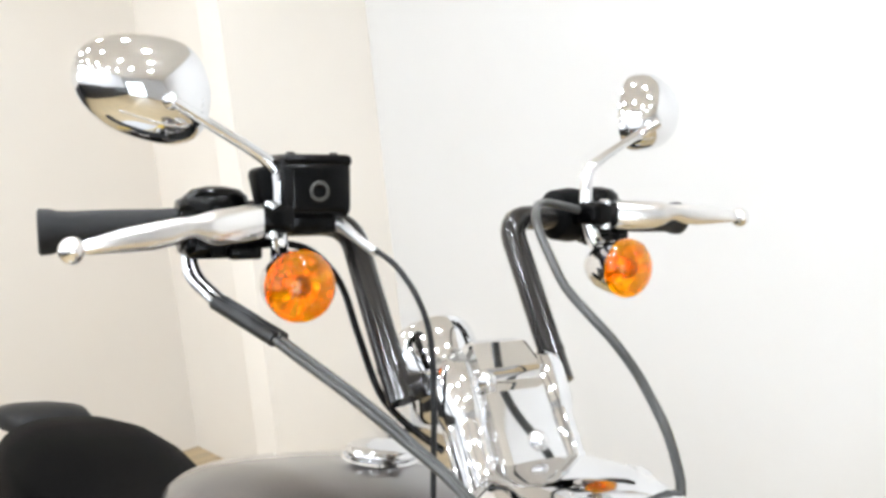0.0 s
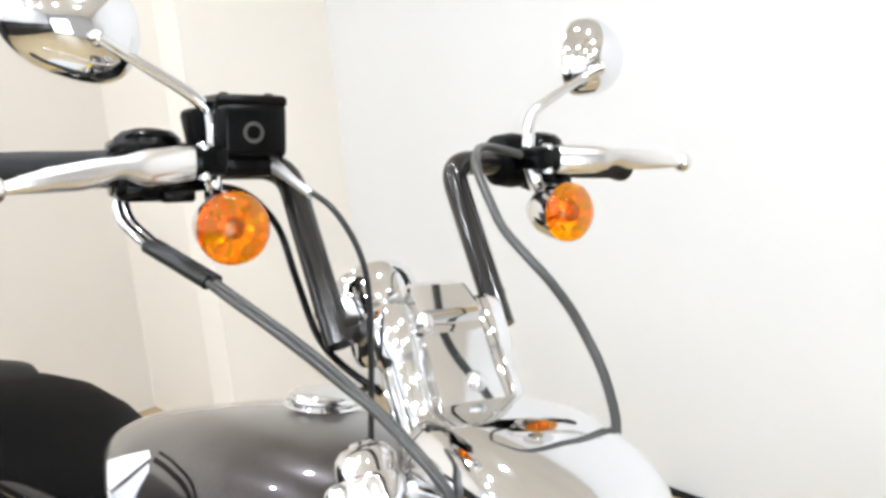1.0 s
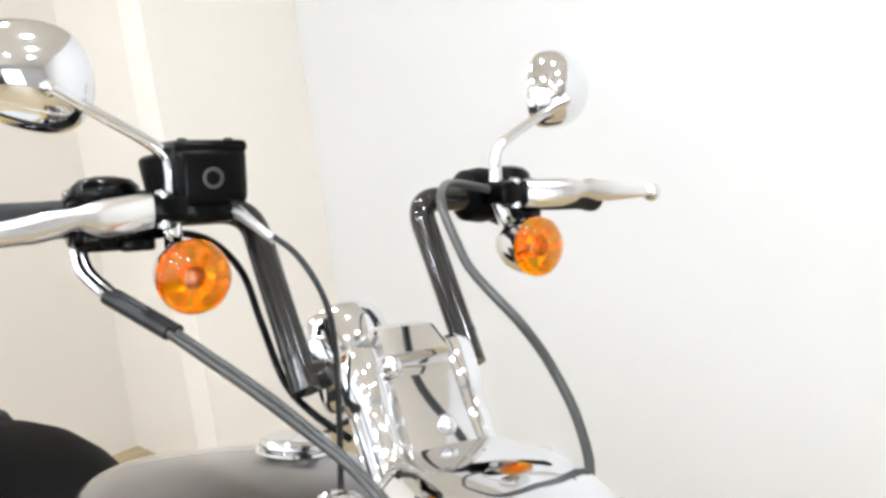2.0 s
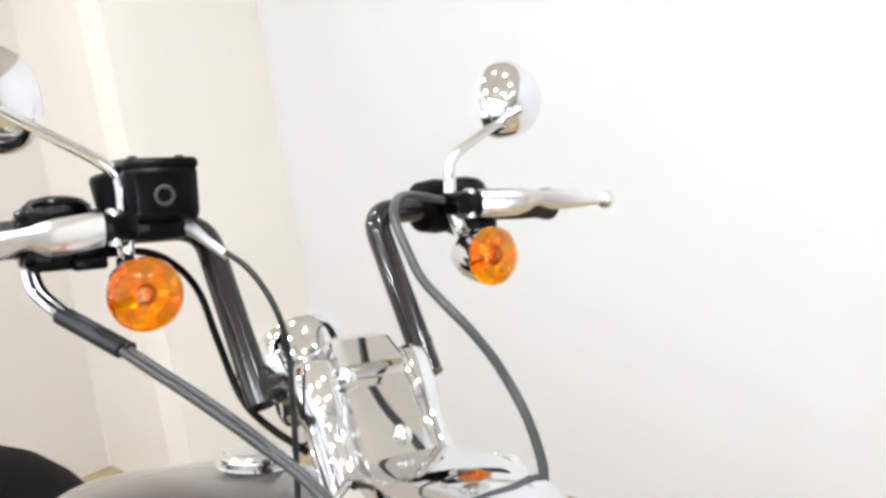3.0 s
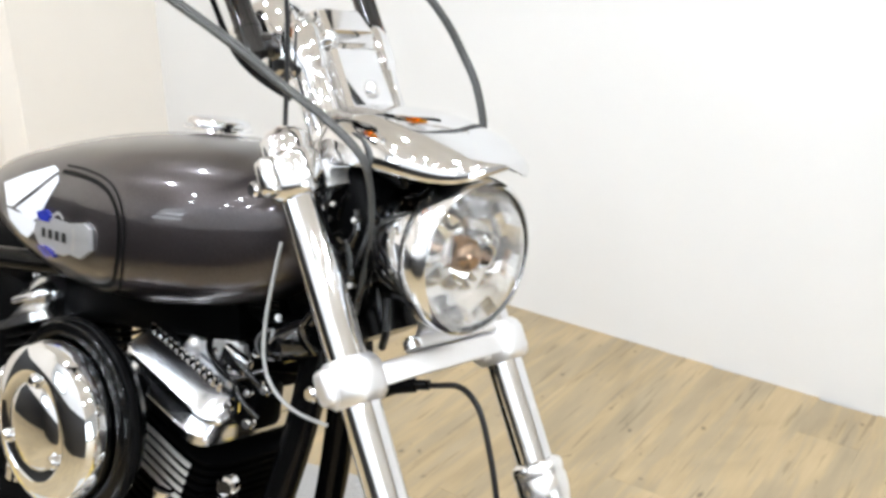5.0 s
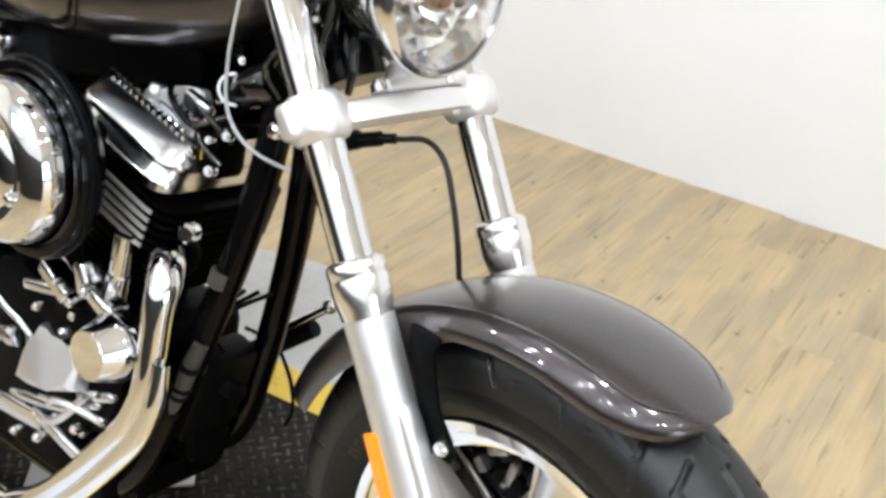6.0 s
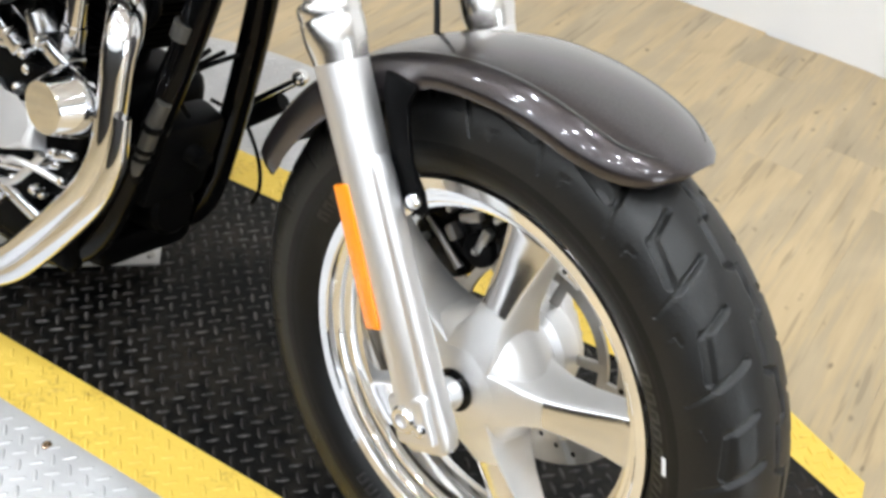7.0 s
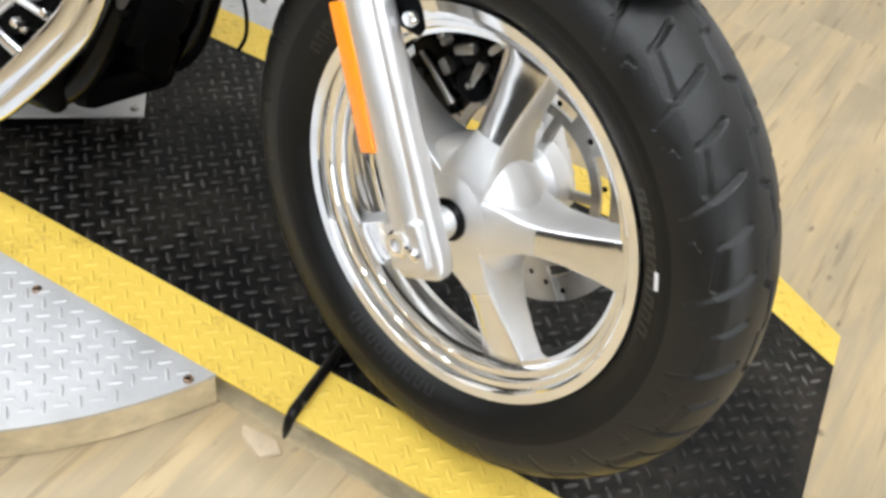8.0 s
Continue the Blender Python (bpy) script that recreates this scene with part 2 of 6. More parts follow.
def add_tube(bm, pts, r, seg=12, steps=5, cap=True):
    """A swept round bar; r: one radius or one for each given point."""
    line = spline(pts, steps)
    n = len(line)
    radii = [r] * n if isinstance(r, (int, float)) else list(np.interp(np.linspace(0, len(r) - 1, n), range(len(r)), r))
    rings, nor = [], None
    for i, p in enumerate(line):
        way = (line[min(i + 1, n - 1)] - line[max(i - 1, 0)]).normalized()
        if nor is None:
            nor = way.orthogonal().normalized()
        nor = (nor - way * nor.dot(way)).normalized()
        side = way.cross(nor)
        rings.append([bm.verts.new(p + (nor * math.cos(a) + side * math.sin(a)) * radii[i]) for a in (2 * math.pi * k / seg for k in range(seg))])
    for a, b in zip(rings, rings[1:]):
        for k in range(seg):
            bm.faces.new((a[k], a[(k + 1) % seg], b[(k + 1) % seg], b[k]))
    if cap:
        bm.faces.new(rings[0][::-1])
        bm.faces.new(rings[-1])
    return bm


def add_lathe(bm, profile, m=ID, seg=40, closed=False):
    """A turned form: profile of (radius, height) along m's z axis."""
    rings = []
    for r, h in profile:
        if r < 1e-6:
            rings.append([bm.verts.new(m @ Vector((0, 0, h)))])
        else:
            rings.append([bm.verts.new(m @ Vector((r * math.cos(a), r * math.sin(a), h))) for a in (2 * math.pi * k / seg for k in range(seg))])
    pairs = list(zip(rings, rings[1:])) + ([(rings[-1], rings[0])] if closed else [])
    for a, b in pairs:
        for k in range(seg):
            q = [a[k % len(a)], a[(k + 1) % len(a)], b[(k + 1) % len(b)], b[k % len(b)]]
            q = list(dict.fromkeys(q))
            if len(q) > 2:
                bm.faces.new(q)
    return bm


def add_box(bm, sx, sy, sz, m=ID, bevel=0.0, seg=2):
    made = bmesh.ops.create_cube(bm, size=1.0, matrix=m @ Matrix.Diagonal((sx, sy, sz, 1)))
    if bevel:
        edges = list({e for v in made["verts"] for e in v.link_edges})
        bmesh.ops.bevel(bm, geom=edges, offset=bevel, segments=seg, profile=0.5, affect="EDGES")
    return bm


def add_plate(bm, outline, depth, m=ID, bevel=0.0):
    """A flat outline of (x, y) raised by depth along m's z axis."""
    low = [bm.verts.new(m @ Vector((x, y, 0))) for x, y in outline]
    high = [bm.verts.new(m @ Vector((x, y, depth))) for x, y in outline]
    n = len(low)
    bm.faces.new(low[::-1])
    top = bm.faces.new(high)
    for k in range(n):
        bm.faces.new((low[k], low[(k + 1) % n], high[(k + 1) % n], high[k]))
    if bevel:
        bmesh.ops.bevel(bm, geom=list(top.edges), offset=bevel, segments=2, profile=0.5, affect="EDGES")
    return bm


def add_loft(bm, loops, cap=True):
    """Skins closed loops of equal length."""
    rings = [[bm.verts.new(Vector(p)) for p in loop] for loop in loops]
    n = len(rings[0])
    for a, b in zip(rings, rings[1:]):
        for k in range(n):
            bm.faces.new((a[k], a[(k + 1) % n], b[(k + 1) % n], b[k]))
    if cap:
        bm.faces.new(rings[0][::-1])
        bm.faces.new(rings[-1])
    return bm


def aim(p, way, up=(0, 0, 1)):
    """A frame at p whose z axis points along way."""
    z = Vector(way).normalized()
    x = Vector(up).cross(z)
    x = x.normalized() if x.length > 1e-4 else z.orthogonal().normalized()
    y = z.cross(x)
    return Matrix(((x.x, y.x, z.x, p[0]), (x.y, y.y, z.y, p[1]), (x.z, y.z, z.z, p[2]), (0, 0, 0, 1)))


def part(name, bm, material, parent=None, label="", m=ID, sharp=38):
    """Links a bmesh as one mesh object, in the frame m, under a thing or a part."""
    bmesh.ops.recalc_face_normals(bm, faces=bm.faces[:])
    bmesh.ops.transform(bm, matrix=m, verts=bm.verts[:])
    mesh = bpy.data.meshes.new(name)
    bm.to_mesh(mesh)
    bm.free()
    mesh.materials.append(material)
    mesh.shade_smooth()
    mesh.set_sharp_from_angle(angle=radians(sharp))
    ob = new(name, mesh)
    ob.parent = parent
    if label:
        ob["label"] = label
    return ob


def B():
    return bmesh.new()


def thing(name, label, category, group=""):
    return tagged(new(name), label, category, group)


# ---- the room ----
def wall(name, p, q, h, material, out, label):
    """An upright wall from p to q, 0.12 m thick towards out."""
    p, q, o = Vector((*p, 0)), Vector((*q, 0)), Vector((*out, 0)).normalized() * 0.12
    bm = B()
    add_loft(bm, [[(v.x, v.y, z) for v in (p, q, q + o, p + o)] for z in (FLOOR_Z - 0.05, h)])
    ob = part(name, bm, material, None, "", ID, 20)
    return tagged(ob, label, "wall", kind="structure")


NORTH = [(-2.87, 2.232), (4.5, 1.259)]
wall("wall_north", NORTH[0], NORTH[1], CEILING, WALL, (0.13, 1), "plain off-white painted showroom wall behind the motorcycle")
# the light on these three walls is put into their beige tones
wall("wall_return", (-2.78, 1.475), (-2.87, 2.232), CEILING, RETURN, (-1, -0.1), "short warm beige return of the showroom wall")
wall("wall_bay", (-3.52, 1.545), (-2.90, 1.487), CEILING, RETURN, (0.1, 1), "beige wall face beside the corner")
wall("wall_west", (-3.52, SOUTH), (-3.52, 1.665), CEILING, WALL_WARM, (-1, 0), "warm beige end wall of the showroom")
SHOP_X, SHOP_Z = (-3.3, -2.3), (1.35, 2.15)
wall("wall_south_a", (-3.64, SOUTH), (SHOP_X[0], SOUTH), CEILING, SHOWROOM, (0, -1), "plain pale wall on the showroom's far side")
wall("wall_south_b", (SHOP_X[1], SOUTH), (4.5, SOUTH), CEILING, SHOWROOM, (0, -1), "plain pale wall on the showroom's far side")
wall("wall_south_sill", (SHOP_X[0], SOUTH), (SHOP_X[1], SOUTH), SHOP_Z[0], SHOWROOM, (0, -1), "plain pale wall under the shop window")
bm = B()
add_box(bm, SHOP_X[1] - SHOP_X[0], 0.12, CEILING - SHOP_Z[1], Matrix.Translation((sum(SHOP_X) / 2, SOUTH - 0.06, (CEILING + SHOP_Z[1]) / 2)))
tagged(part("wall_south_lintel", bm, SHOWROOM), "plain pale wall over the shop window", "wall", kind="structure")
# shop window that the tank and the engine chrome mirror
shop = tagged(new("window_2"), "three-light shop window in a dark metal frame", "window", kind="structure")
posts = [SHOP_X[0] + 0.03, SHOP_X[1] - 0.03]
rails = [SHOP_Z[0] + 0.03, 1.62, 1.89, SHOP_Z[1] - 0.03]
for xa, xb, za, zb in (*((*SHOP_X, z - 0.03, z + 0.03) for z in rails), *((x - 0.03, x + 0.03, SHOP_Z[0] + 0.06, SHOP_Z[1] - 0.06) for x in posts)):
    bm = B()
    add_box(bm, xb - xa, 0.05, zb - za, Matrix.Translation(((xa + xb) / 2, SOUTH - 0.05, (za + zb) / 2)), 0.004)
    part("window_frame", bm, SATIN, shop)
for za, zb in zip(rails, rails[1:]):
    bm = B()
    add_box(bm, posts[1] - posts[0] - 0.06, 0.006, zb - za - 0.06, Matrix.Translation((sum(SHOP_X) / 2, SOUTH - 0.05, (za + zb) / 2)))
    part("pane", bm, LENS, shop).visible_shadow = False
bm = B()
add_box(bm, 3.4, 0.02, 2.6, Matrix.Translation((sum(SHOP_X) / 2, SOUTH - 0.8, 1.7)))
tagged(part("backdrop", bm, DAYLIGHT), "bright daylight outside the shop window", "backdrop", kind="structure")
DOOR_Y, DOOR_H = (-2.5, -0.7), 2.1
wall("wall_east_a", (4.5, SOUTH), (4.5, DOOR_Y[0]), CEILING, FAR_WALL, (1, 0), "plain grey showroom wall")
wall("wall_east_b", (4.5, DOOR_Y[1]), (4.5, 1.259), CEILING, FAR_WALL, (1, 0), "plain grey showroom wall")
bm = B()
add_box(bm, 0.12, DOOR_Y[1] - DOOR_Y[0], CEILING - DOOR_H, Matrix.Translation((4.56, sum(DOOR_Y) / 2, (CEILING + DOOR_H) / 2)))
tagged(part("wall_east_lintel", bm, FAR_WALL), "plain grey wall over the glazed entrance", "wall", kind="structure")
# glazed entrance that the chrome mirrors
entrance = tagged(new("window_1"), "wide glazed shop entrance in a dark metal frame", "window", kind="structure")
for ya, yb, za, zb in ((DOOR_Y[0], DOOR_Y[1], FLOOR_Z, FLOOR_Z + 0.12), (DOOR_Y[0], DOOR_Y[1], DOOR_H - 0.06, DOOR_H), *((y - 0.03, y + 0.03, FLOOR_Z + 0.12, DOOR_H - 0.06) for y in (DOOR_Y[0] + 0.03, -1.95, DOOR_Y[1] - 0.03))):
    bm = B()
    add_box(bm, 0.05, yb - ya, zb - za, Matrix.Translation((4.55, (ya + yb) / 2, (za + zb) / 2)), 0.004)
    part("window_frame", bm, SATIN, entrance)
for ya, yb in ((DOOR_Y[0] + 0.06, -1.98), (-1.92, DOOR_Y[1] - 0.06)):
    bm = B()
    add_box(bm, 0.006, yb - ya, DOOR_H - FLOOR_Z - 0.18, Matrix.Translation((4.55, (ya + yb) / 2, (DOOR_H + FLOOR_Z + 0.06) / 2)))
    part("pane", bm, LENS, entrance).visible_shadow = False
bm = B()
add_box(bm, 0.02, 4.2, 3.2, Matrix.Translation((5.3, sum(DOOR_Y) / 2, 1.2)))
tagged(part("backdrop", bm, DAYLIGHT), "bright daylight outside the entrance", "backdrop", kind="structure")
# unseen dark boards added so the chrome and tank mirror a dark band
DARK_BOARD = mat("dark_reflected_board", (0.018, 0.017, 0.017), 0.5, 0.0, vary=0.2, scale=3)
for name, size, at in (("dark_board_south", (8.02, 0.03, 1.2), (0.49, SOUTH + 0.015, FLOOR_Z + 0.6)), ("dark_board_west", (0.03, 2.2, 1.2), (-3.505, SOUTH + 1.135, FLOOR_Z + 0.6))):
    bm = B()
    add_box(bm, *size, Matrix.Translation(at), 0.003)
    tagged(part(name, bm, DARK_BOARD), "dark board added along the unseen wall for low dark reflections", "panelling", kind="structure")
bm = B()
add_box(bm, 8.6, 5.4, 0.1, Matrix.Translation((0.45, -0.2, CEILING + 0.05)))
tagged(part("ceiling", bm, CEIL), "plain light beige painted showroom ceiling", "ceiling", kind="structure")
bm = B()
add_box(bm, 8.6, 5.5, 0.1, Matrix.Translation((0.45, -0.15, FLOOR_Z - 0.055)))
floor = tagged(part("floor", bm, SATIN), "light oak-look vinyl plank floor", "floor", kind="structure")

for x, y in LAMPS:
    t = tagged(new("ceiling_light"), "small lit opal dome light on the ceiling", "ceiling light", "ceiling dome lights")
    t.location = (x, y, CEILING)
    bm = B()
    add_lathe(bm, [(0.05, 0.0), (0.05, -0.004), (0.064, -0.006), (0.066, 0.0)], ID, 28)
    part("trim_ring", bm, TRIM, t)
    bm = B()
    add_lathe(bm, [(0.05, -0.003), (0.048, -0.012), (0.041, -0.021), (0.028, -0.028), (0.013, -0.031), (0.0, -0.032)], ID, 16)
    part("diffuser", bm, OPAL, t, "glowing opal dome")

# ---- turntable ----
DISC_C, DISC_R = (-0.86, 0.155), 0.69
Y0, Y1, Y2, Y3 = -0.157, -0.073, 0.421, 0.505
RAMP, FRONT, REAR = 0.26, 0.462, -2.1
MID = (Y0 + Y3) / 2
turntable = thing("turntable", "low round tread-plate turntable with a black and yellow track", "turntable")


def segment(side, y, z0, z1, grow=0.0):
    """The round part on one side of the track."""
    r = DISC_R + grow
    a = math.asin((y - DISC_C[1]) / r)
    lo, hi = (math.pi - a, 2 * math.pi + a) if side < 0 else (a, math.pi - a)
    pts = [(DISC_C[0] + r * math.cos(lo + (hi - lo) * k / 72), DISC_C[1] + r * math.sin(lo + (hi - lo) * k / 72)) for k in range(73)]
    bm = B()
    add_loft(bm, [[(px, py, z) for px, py in pts] for z in (z0, z1)])
    return bm


def taper(y):
    """The ramp draws in a little towards its front end."""
    return y - (0.144 if abs(y - MID) > 0.28 else 0.118) * (y - MID)


def skew(y):
    """The front end is cut slightly out of square."""
    return 0.0171 - 0.0512 * taper(y)


def track(ya, yb, top, thick, back=REAR, front=FRONT):
    """A length of the track, level and then sloping down at its front."""
    end = FLOOR_Z + 0.004 + top
    bm = B()
    add_loft(bm, [[(back, y, top), (RAMP, y, top), (front + skew(y), taper(y), end), (front + skew(y), taper(y), max(end - thick, FLOOR_Z + 0.0005)), (RAMP, y, top - thick), (back, y, top - thick)] for y in (ya, yb)])
    return bm


for side, y in ((-1, Y0), (1, Y3)):
    part("disc_plate", segment(side, y, -0.004, 0.0), ALU_PLATE, turntable, "bare aluminium tread plate")
    part("disc_edge", segment(side, y, FLOOR_Z + 0.0025, -0.0045, -0.002), EDGE, turntable, "wood-look edge of the disc", sharp=30)
part("track_plate", track(Y1, Y2, 0.0, 0.004), DARK_PLATE, turntable, "black painted tread plate track")
part("yellow_border", track(Y0, Y1 - 0.0004, 0.0, 0.004), YELLOW, turntable, "yellow painted border of the track")
part("yellow_border", track(Y2 + 0.0004, Y3, 0.0, 0.004), YELLOW, turntable, "yellow painted border of the track")
part("track_core", track(Y0 + 0.003, Y3 - 0.003, -0.0045, 0.056), EDGE, turntable, "wood-look side of the track")


LUG_RING = [(-0.0112, 0.0), (-0.0072, -0.0021), (0.0, -0.0029), (0.0072, -0.0021), (0.0112, 0.0), (0.0072, 0.0021), (0.0, 0.0029), (-0.0072, 0.0021)]
LUG_V = [(x, y, 0.0) for x, y in LUG_RING] + [(x * 0.75, y * 0.4, 0.0018) for x, y in LUG_RING]
LUG_F = [(k, (k + 1) % 8, 8 + (k + 1) % 8, 8 + k) for k in range(8)] + [tuple(range(8, 16))]


def lugs(inside, material, x0, x1, y0, y1, near, label):
    """Raised tread lugs on a lattice, in two crossing directions; those within near are pieces of their own."""
    verts, faces = [], []
    pitch = 0.0207
    step = pitch * math.sqrt(0.5)
    rng = random.Random(5)
    single = bpy.data.meshes.new("tread_lug")
    single.from_pydata(LUG_V, [], LUG_F)
    single.materials.append(material)
    single.shade_smooth()
    for i in range(int((x1 - x0) / step) + 1):
        for j in range(int((y1 - y0) / step) + 1):
            if (i + j) % 2:
                continue
            x, y = x0 + (i + 0.5) * step, y0 + (j + 0.5) * step
            if not inside(x, y):
                continue
            z = 0.0 if x < RAMP else (FLOOR_Z + 0.004) * (x - RAMP) / (FRONT - RAMP)
            if x > RAMP:
                y += (taper(y) - y) * (x - RAMP) / (FRONT - RAMP)
            a = radians(45 if i % 2 else -45) + rng.uniform(-0.05, 0.05)
            place = Matrix.Translation((x, y, z + 0.0002)) @ Matrix.Rotation(a, 4, "Z")
            if near(x, y):
                ob = new("tread_lug", single)
                ob.matrix_basis = place
                ob.parent = turntable
                continue
            n = len(verts)
            verts += [tuple(place @ Vector(v)) for v in LUG_V]
            faces += [tuple(n + k for k in f) for f in LUG_F]
    mesh = bpy.data.meshes.new("tread_pattern")
    mesh.from_pydata(verts, [], faces)
    mesh.materials.append(material)
    mesh.shade_smooth()
    ob = new("tread_pattern", mesh)
    ob.parent = turntable
    tagged(ob, label, kind="stuff")


in_disc = lambda x, y: (x - DISC_C[0]) ** 2 + (y - DISC_C[1]) ** 2 < (DISC_R - 0.016) ** 2
lugs(lambda x, y: Y1 + 0.004 < y < Y2 - 0.004 and x < FRONT - 0.02, LUG_DARK, REAR, FRONT, Y1, Y2, lambda x, y: (-0.4 < x < -0.1 and y < 0.2) or (x > 0.32 and y < 0.28), "worn raised lugs of the black track")
lugs(lambda x, y: (Y0 + 0.006 < y < Y1 - 0.004 or Y2 + 0.004 < y < Y3 - 0.006) and x < FRONT - 0.02, YELLOW, REAR, FRONT, Y0, Y3, lambda x, y: x > -0.5 and y < 0.1, "yellow painted raised lugs")
lugs(lambda x, y: in_disc(x, y) and not Y0 - 0.012 < y < Y3 + 0.012, ALU_PLATE, -1.56, -0.16, -0.55, 0.86, lambda x, y: x > -0.62 and y < 0, "bare aluminium raised lugs")
for x, y in ((-0.523, -0.177 - 0.002), (-0.268, -0.182), (-1.1, -0.182), (-1.5, -0.05)):
    if y < Y0 and math.hypot(x - DISC_C[0], y - DISC_C[1]) < DISC_R:
        bm = B()
        add_lathe(bm, [(0.0, 0.0016), (0.0035, 0.0016), (0.0045, 0.0028), (0.0065, 0.0022), (0.007, 0.0)], Matrix.Translation((x, y, 0.0)), 14)
        part("screw", bm, BRONZE, turntable, "dark countersunk screw")
ROD = [(-0.137, 0.03, 0.008), (-0.1345, -0.05, 0.008), (-0.13, -0.135, 0.008), (-0.129, -0.157, 0.006), (-0.13, -0.1655, -0.012), (-0.1325, -0.168, -0.034)]
rod = thing("steel_rod", "black steel locking rod lying across the yellow border", "rod")
bm = B()
add_tube(bm, ROD, [0.0075, 0.0075, 0.0075, 0.0072, 0.006, 0.002], 12, 4)
part("bar", bm, worn("worn_black_steel", (0.006, 0.005, 0.005), (0.3, 0.27, 0.22), 60.0, 0.55, 0.68, 0.35, 0.5, 0.4), rod)
chip = thing("wood_shim", "small pale wooden shim lying beside the turntable edge", "shim")
bm = B()
add_plate(bm, [(-0.197, -0.168), (-0.148, -0.164), (-0.132, -0.176), (-0.152, -0.196), (-0.19, -0.18)], 0.006, Matrix.Translation((0, 0, FLOOR_Z)), 0.001)
part("shim", bm, mat("pale_wood", (0.5, 0.4, 0.28), 0.6, 0.0, vary=0.15, scale=60), chip)


# ---- motorcycle ----
bike = thing("motorcycle", "charcoal grey chrome-trimmed cruiser motorcycle leaning on its side stand", "motorcycle")
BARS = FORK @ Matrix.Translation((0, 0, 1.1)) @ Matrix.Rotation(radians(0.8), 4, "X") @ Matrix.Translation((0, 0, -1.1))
C = Vector((0, 0, 0.32))
WHEEL_M = Matrix.Translation(C) @ Matrix.Rotation(radians(90), 4, "X")  # z axis to the rider's right


def tyre_mesh(m, width, radius, seat, nu=360):
    """A tyre with angular grooves cut into its tread."""
    a = np.concatenate([np.linspace(-math.pi * 0.80, -1.36, 36)[:-1], np.linspace(-1.36, 1.36, 151), np.linspace(1.36, math.pi * 0.80, 36)[1:]])
    nv = len(a) - 1
    c, s = np.cos(a), np.sin(a)
    y = width / 2 * np.sign(s) * np.abs(s) ** 0.82
    r = (radius + seat) / 2 + (radius - seat) / 2 * np.where(c > 0, 1.0, 0.92) * np.sign(c) * np.abs(c) ** 0.85
    ph = np.arange(nu) * 2 * math.pi / nu
    arc = np.concatenate([[0], np.cumsum(np.hypot(np.diff(y), np.diff(r)))])
    v = np.abs(arc - arc[nv // 2])[None, :]
    cells = 22
    pitch = 2 * math.pi * radius / cells
    u = (radians(63.6) - ph)[:, None] * radius + np.where(a < 0, pitch / 2, 0.0)[None, :]
    u = np.mod(u, pitch)
    depth = np.zeros((nu, nv + 1))
    grooves = (
        (((0.0, 0.0285), (0.147, 0.0545)), 0.0025, 0.006),
        (((0.147, 0.0545), (0.58, 0.0605)), 0.0042, 0.004),
        (((0.5, 0.026), (0.666, 0.057)), 0.0026, 0.006),
        (((0.666, 0.057), (0.807, 0.084)), 0.0016, 0.004),
        (((0.073, 0.0806), (0.055, 0.0736), (0.147, 0.0724)), 0.0016, 0.003),
        (((0.232, 0.006), (0.67, 0.008), (0.715, 0.0)), 0.0025, 0.006),
    )
    for path, half, deep in grooves:
        for (p0, v0), (p1, v1) in zip(path, path[1:]):
            for k in (-1, 0, 1):
                ax, bx = (p0 + k) * pitch, (p1 + k) * pitch
                lx, ly = bx - ax, v1 - v0
                t = np.clip(((u - ax) * lx + (v - v0) * ly) / (lx * lx + ly * ly), 0, 1)
                d = np.hypot(u - ax - t * lx, v - v0 - t * ly)
                depth = np.maximum(depth, deep * np.clip((half * 1.35 - d) / (half * 0.5), 0, 1))
    wear = np.abs(v - 0.098) < 0.0012
    depth = np.maximum(depth, np.where(wear, 0.0007, 0.0))
    # raised bars where the sidewall carries writing
    along = np.mod(ph - radians(245), 2 * math.pi / 3)[:, None]
    bars = (np.abs(v - 0.1245) < 0.0065) & (along < 0.62) & (np.mod(along, 0.07) < 0.05) & ((np.mod(along, 0.07) < 0.014) | (np.abs(v - 0.1185) < 0.002) | (np.mod(along, 0.07) > 0.038))
    depth = depth - np.where(bars, 0.0011, 0.0) - np.where(np.abs(v - 0.112) < 0.0012, 0.0008, 0.0)
    rr = r[None, :] - depth
    pts = np.stack([rr * np.cos(ph)[:, None], rr * np.sin(ph)[:, None], np.broadcast_to(y, rr.shape)], -1).reshape(-1, 3)
    mm = np.array(m)
    pts = pts @ mm[:3, :3].T + mm[:3, 3]
    i, k = np.meshgrid(np.arange(nu), np.arange(nv), indexing="ij")
    j = (i + 1) % nu
    quads = np.stack([i * (nv + 1) + k, i * (nv + 1) + k + 1, j * (nv + 1) + k + 1, j * (nv + 1) + k], -1).reshape(-1, 4)
    mesh = bpy.data.meshes.new("tyre")
    mesh.from_pydata(pts.tolist(), [], quads.tolist())
    mesh.materials.append(RUBBER)
    mesh.materials.append(TREAD)
    ring = np.abs(arc - arc[nv // 2])
    mesh.polygons.foreach_set("material_index", (((ring[:-1] + ring[1:]) / 2 < 0.0985)[None, :] | bars[:, :-1]).astype(np.int32).ravel())
    mesh.shade_smooth()
    mark = []
    for k in range(9):
        t = radians(18.2 + 4.2 * k / 8)
        for at in (0.112, 0.1145, 0.117):
            rad, off = np.interp(at, arc[nv // 2:] - arc[nv // 2], r[nv // 2:]), np.interp(at, arc[nv // 2:] - arc[nv // 2], y[nv // 2:])
            mark.append(m @ Vector((rad * math.cos(t), rad * math.sin(t), off + 0.0012)))
    return mesh, mark


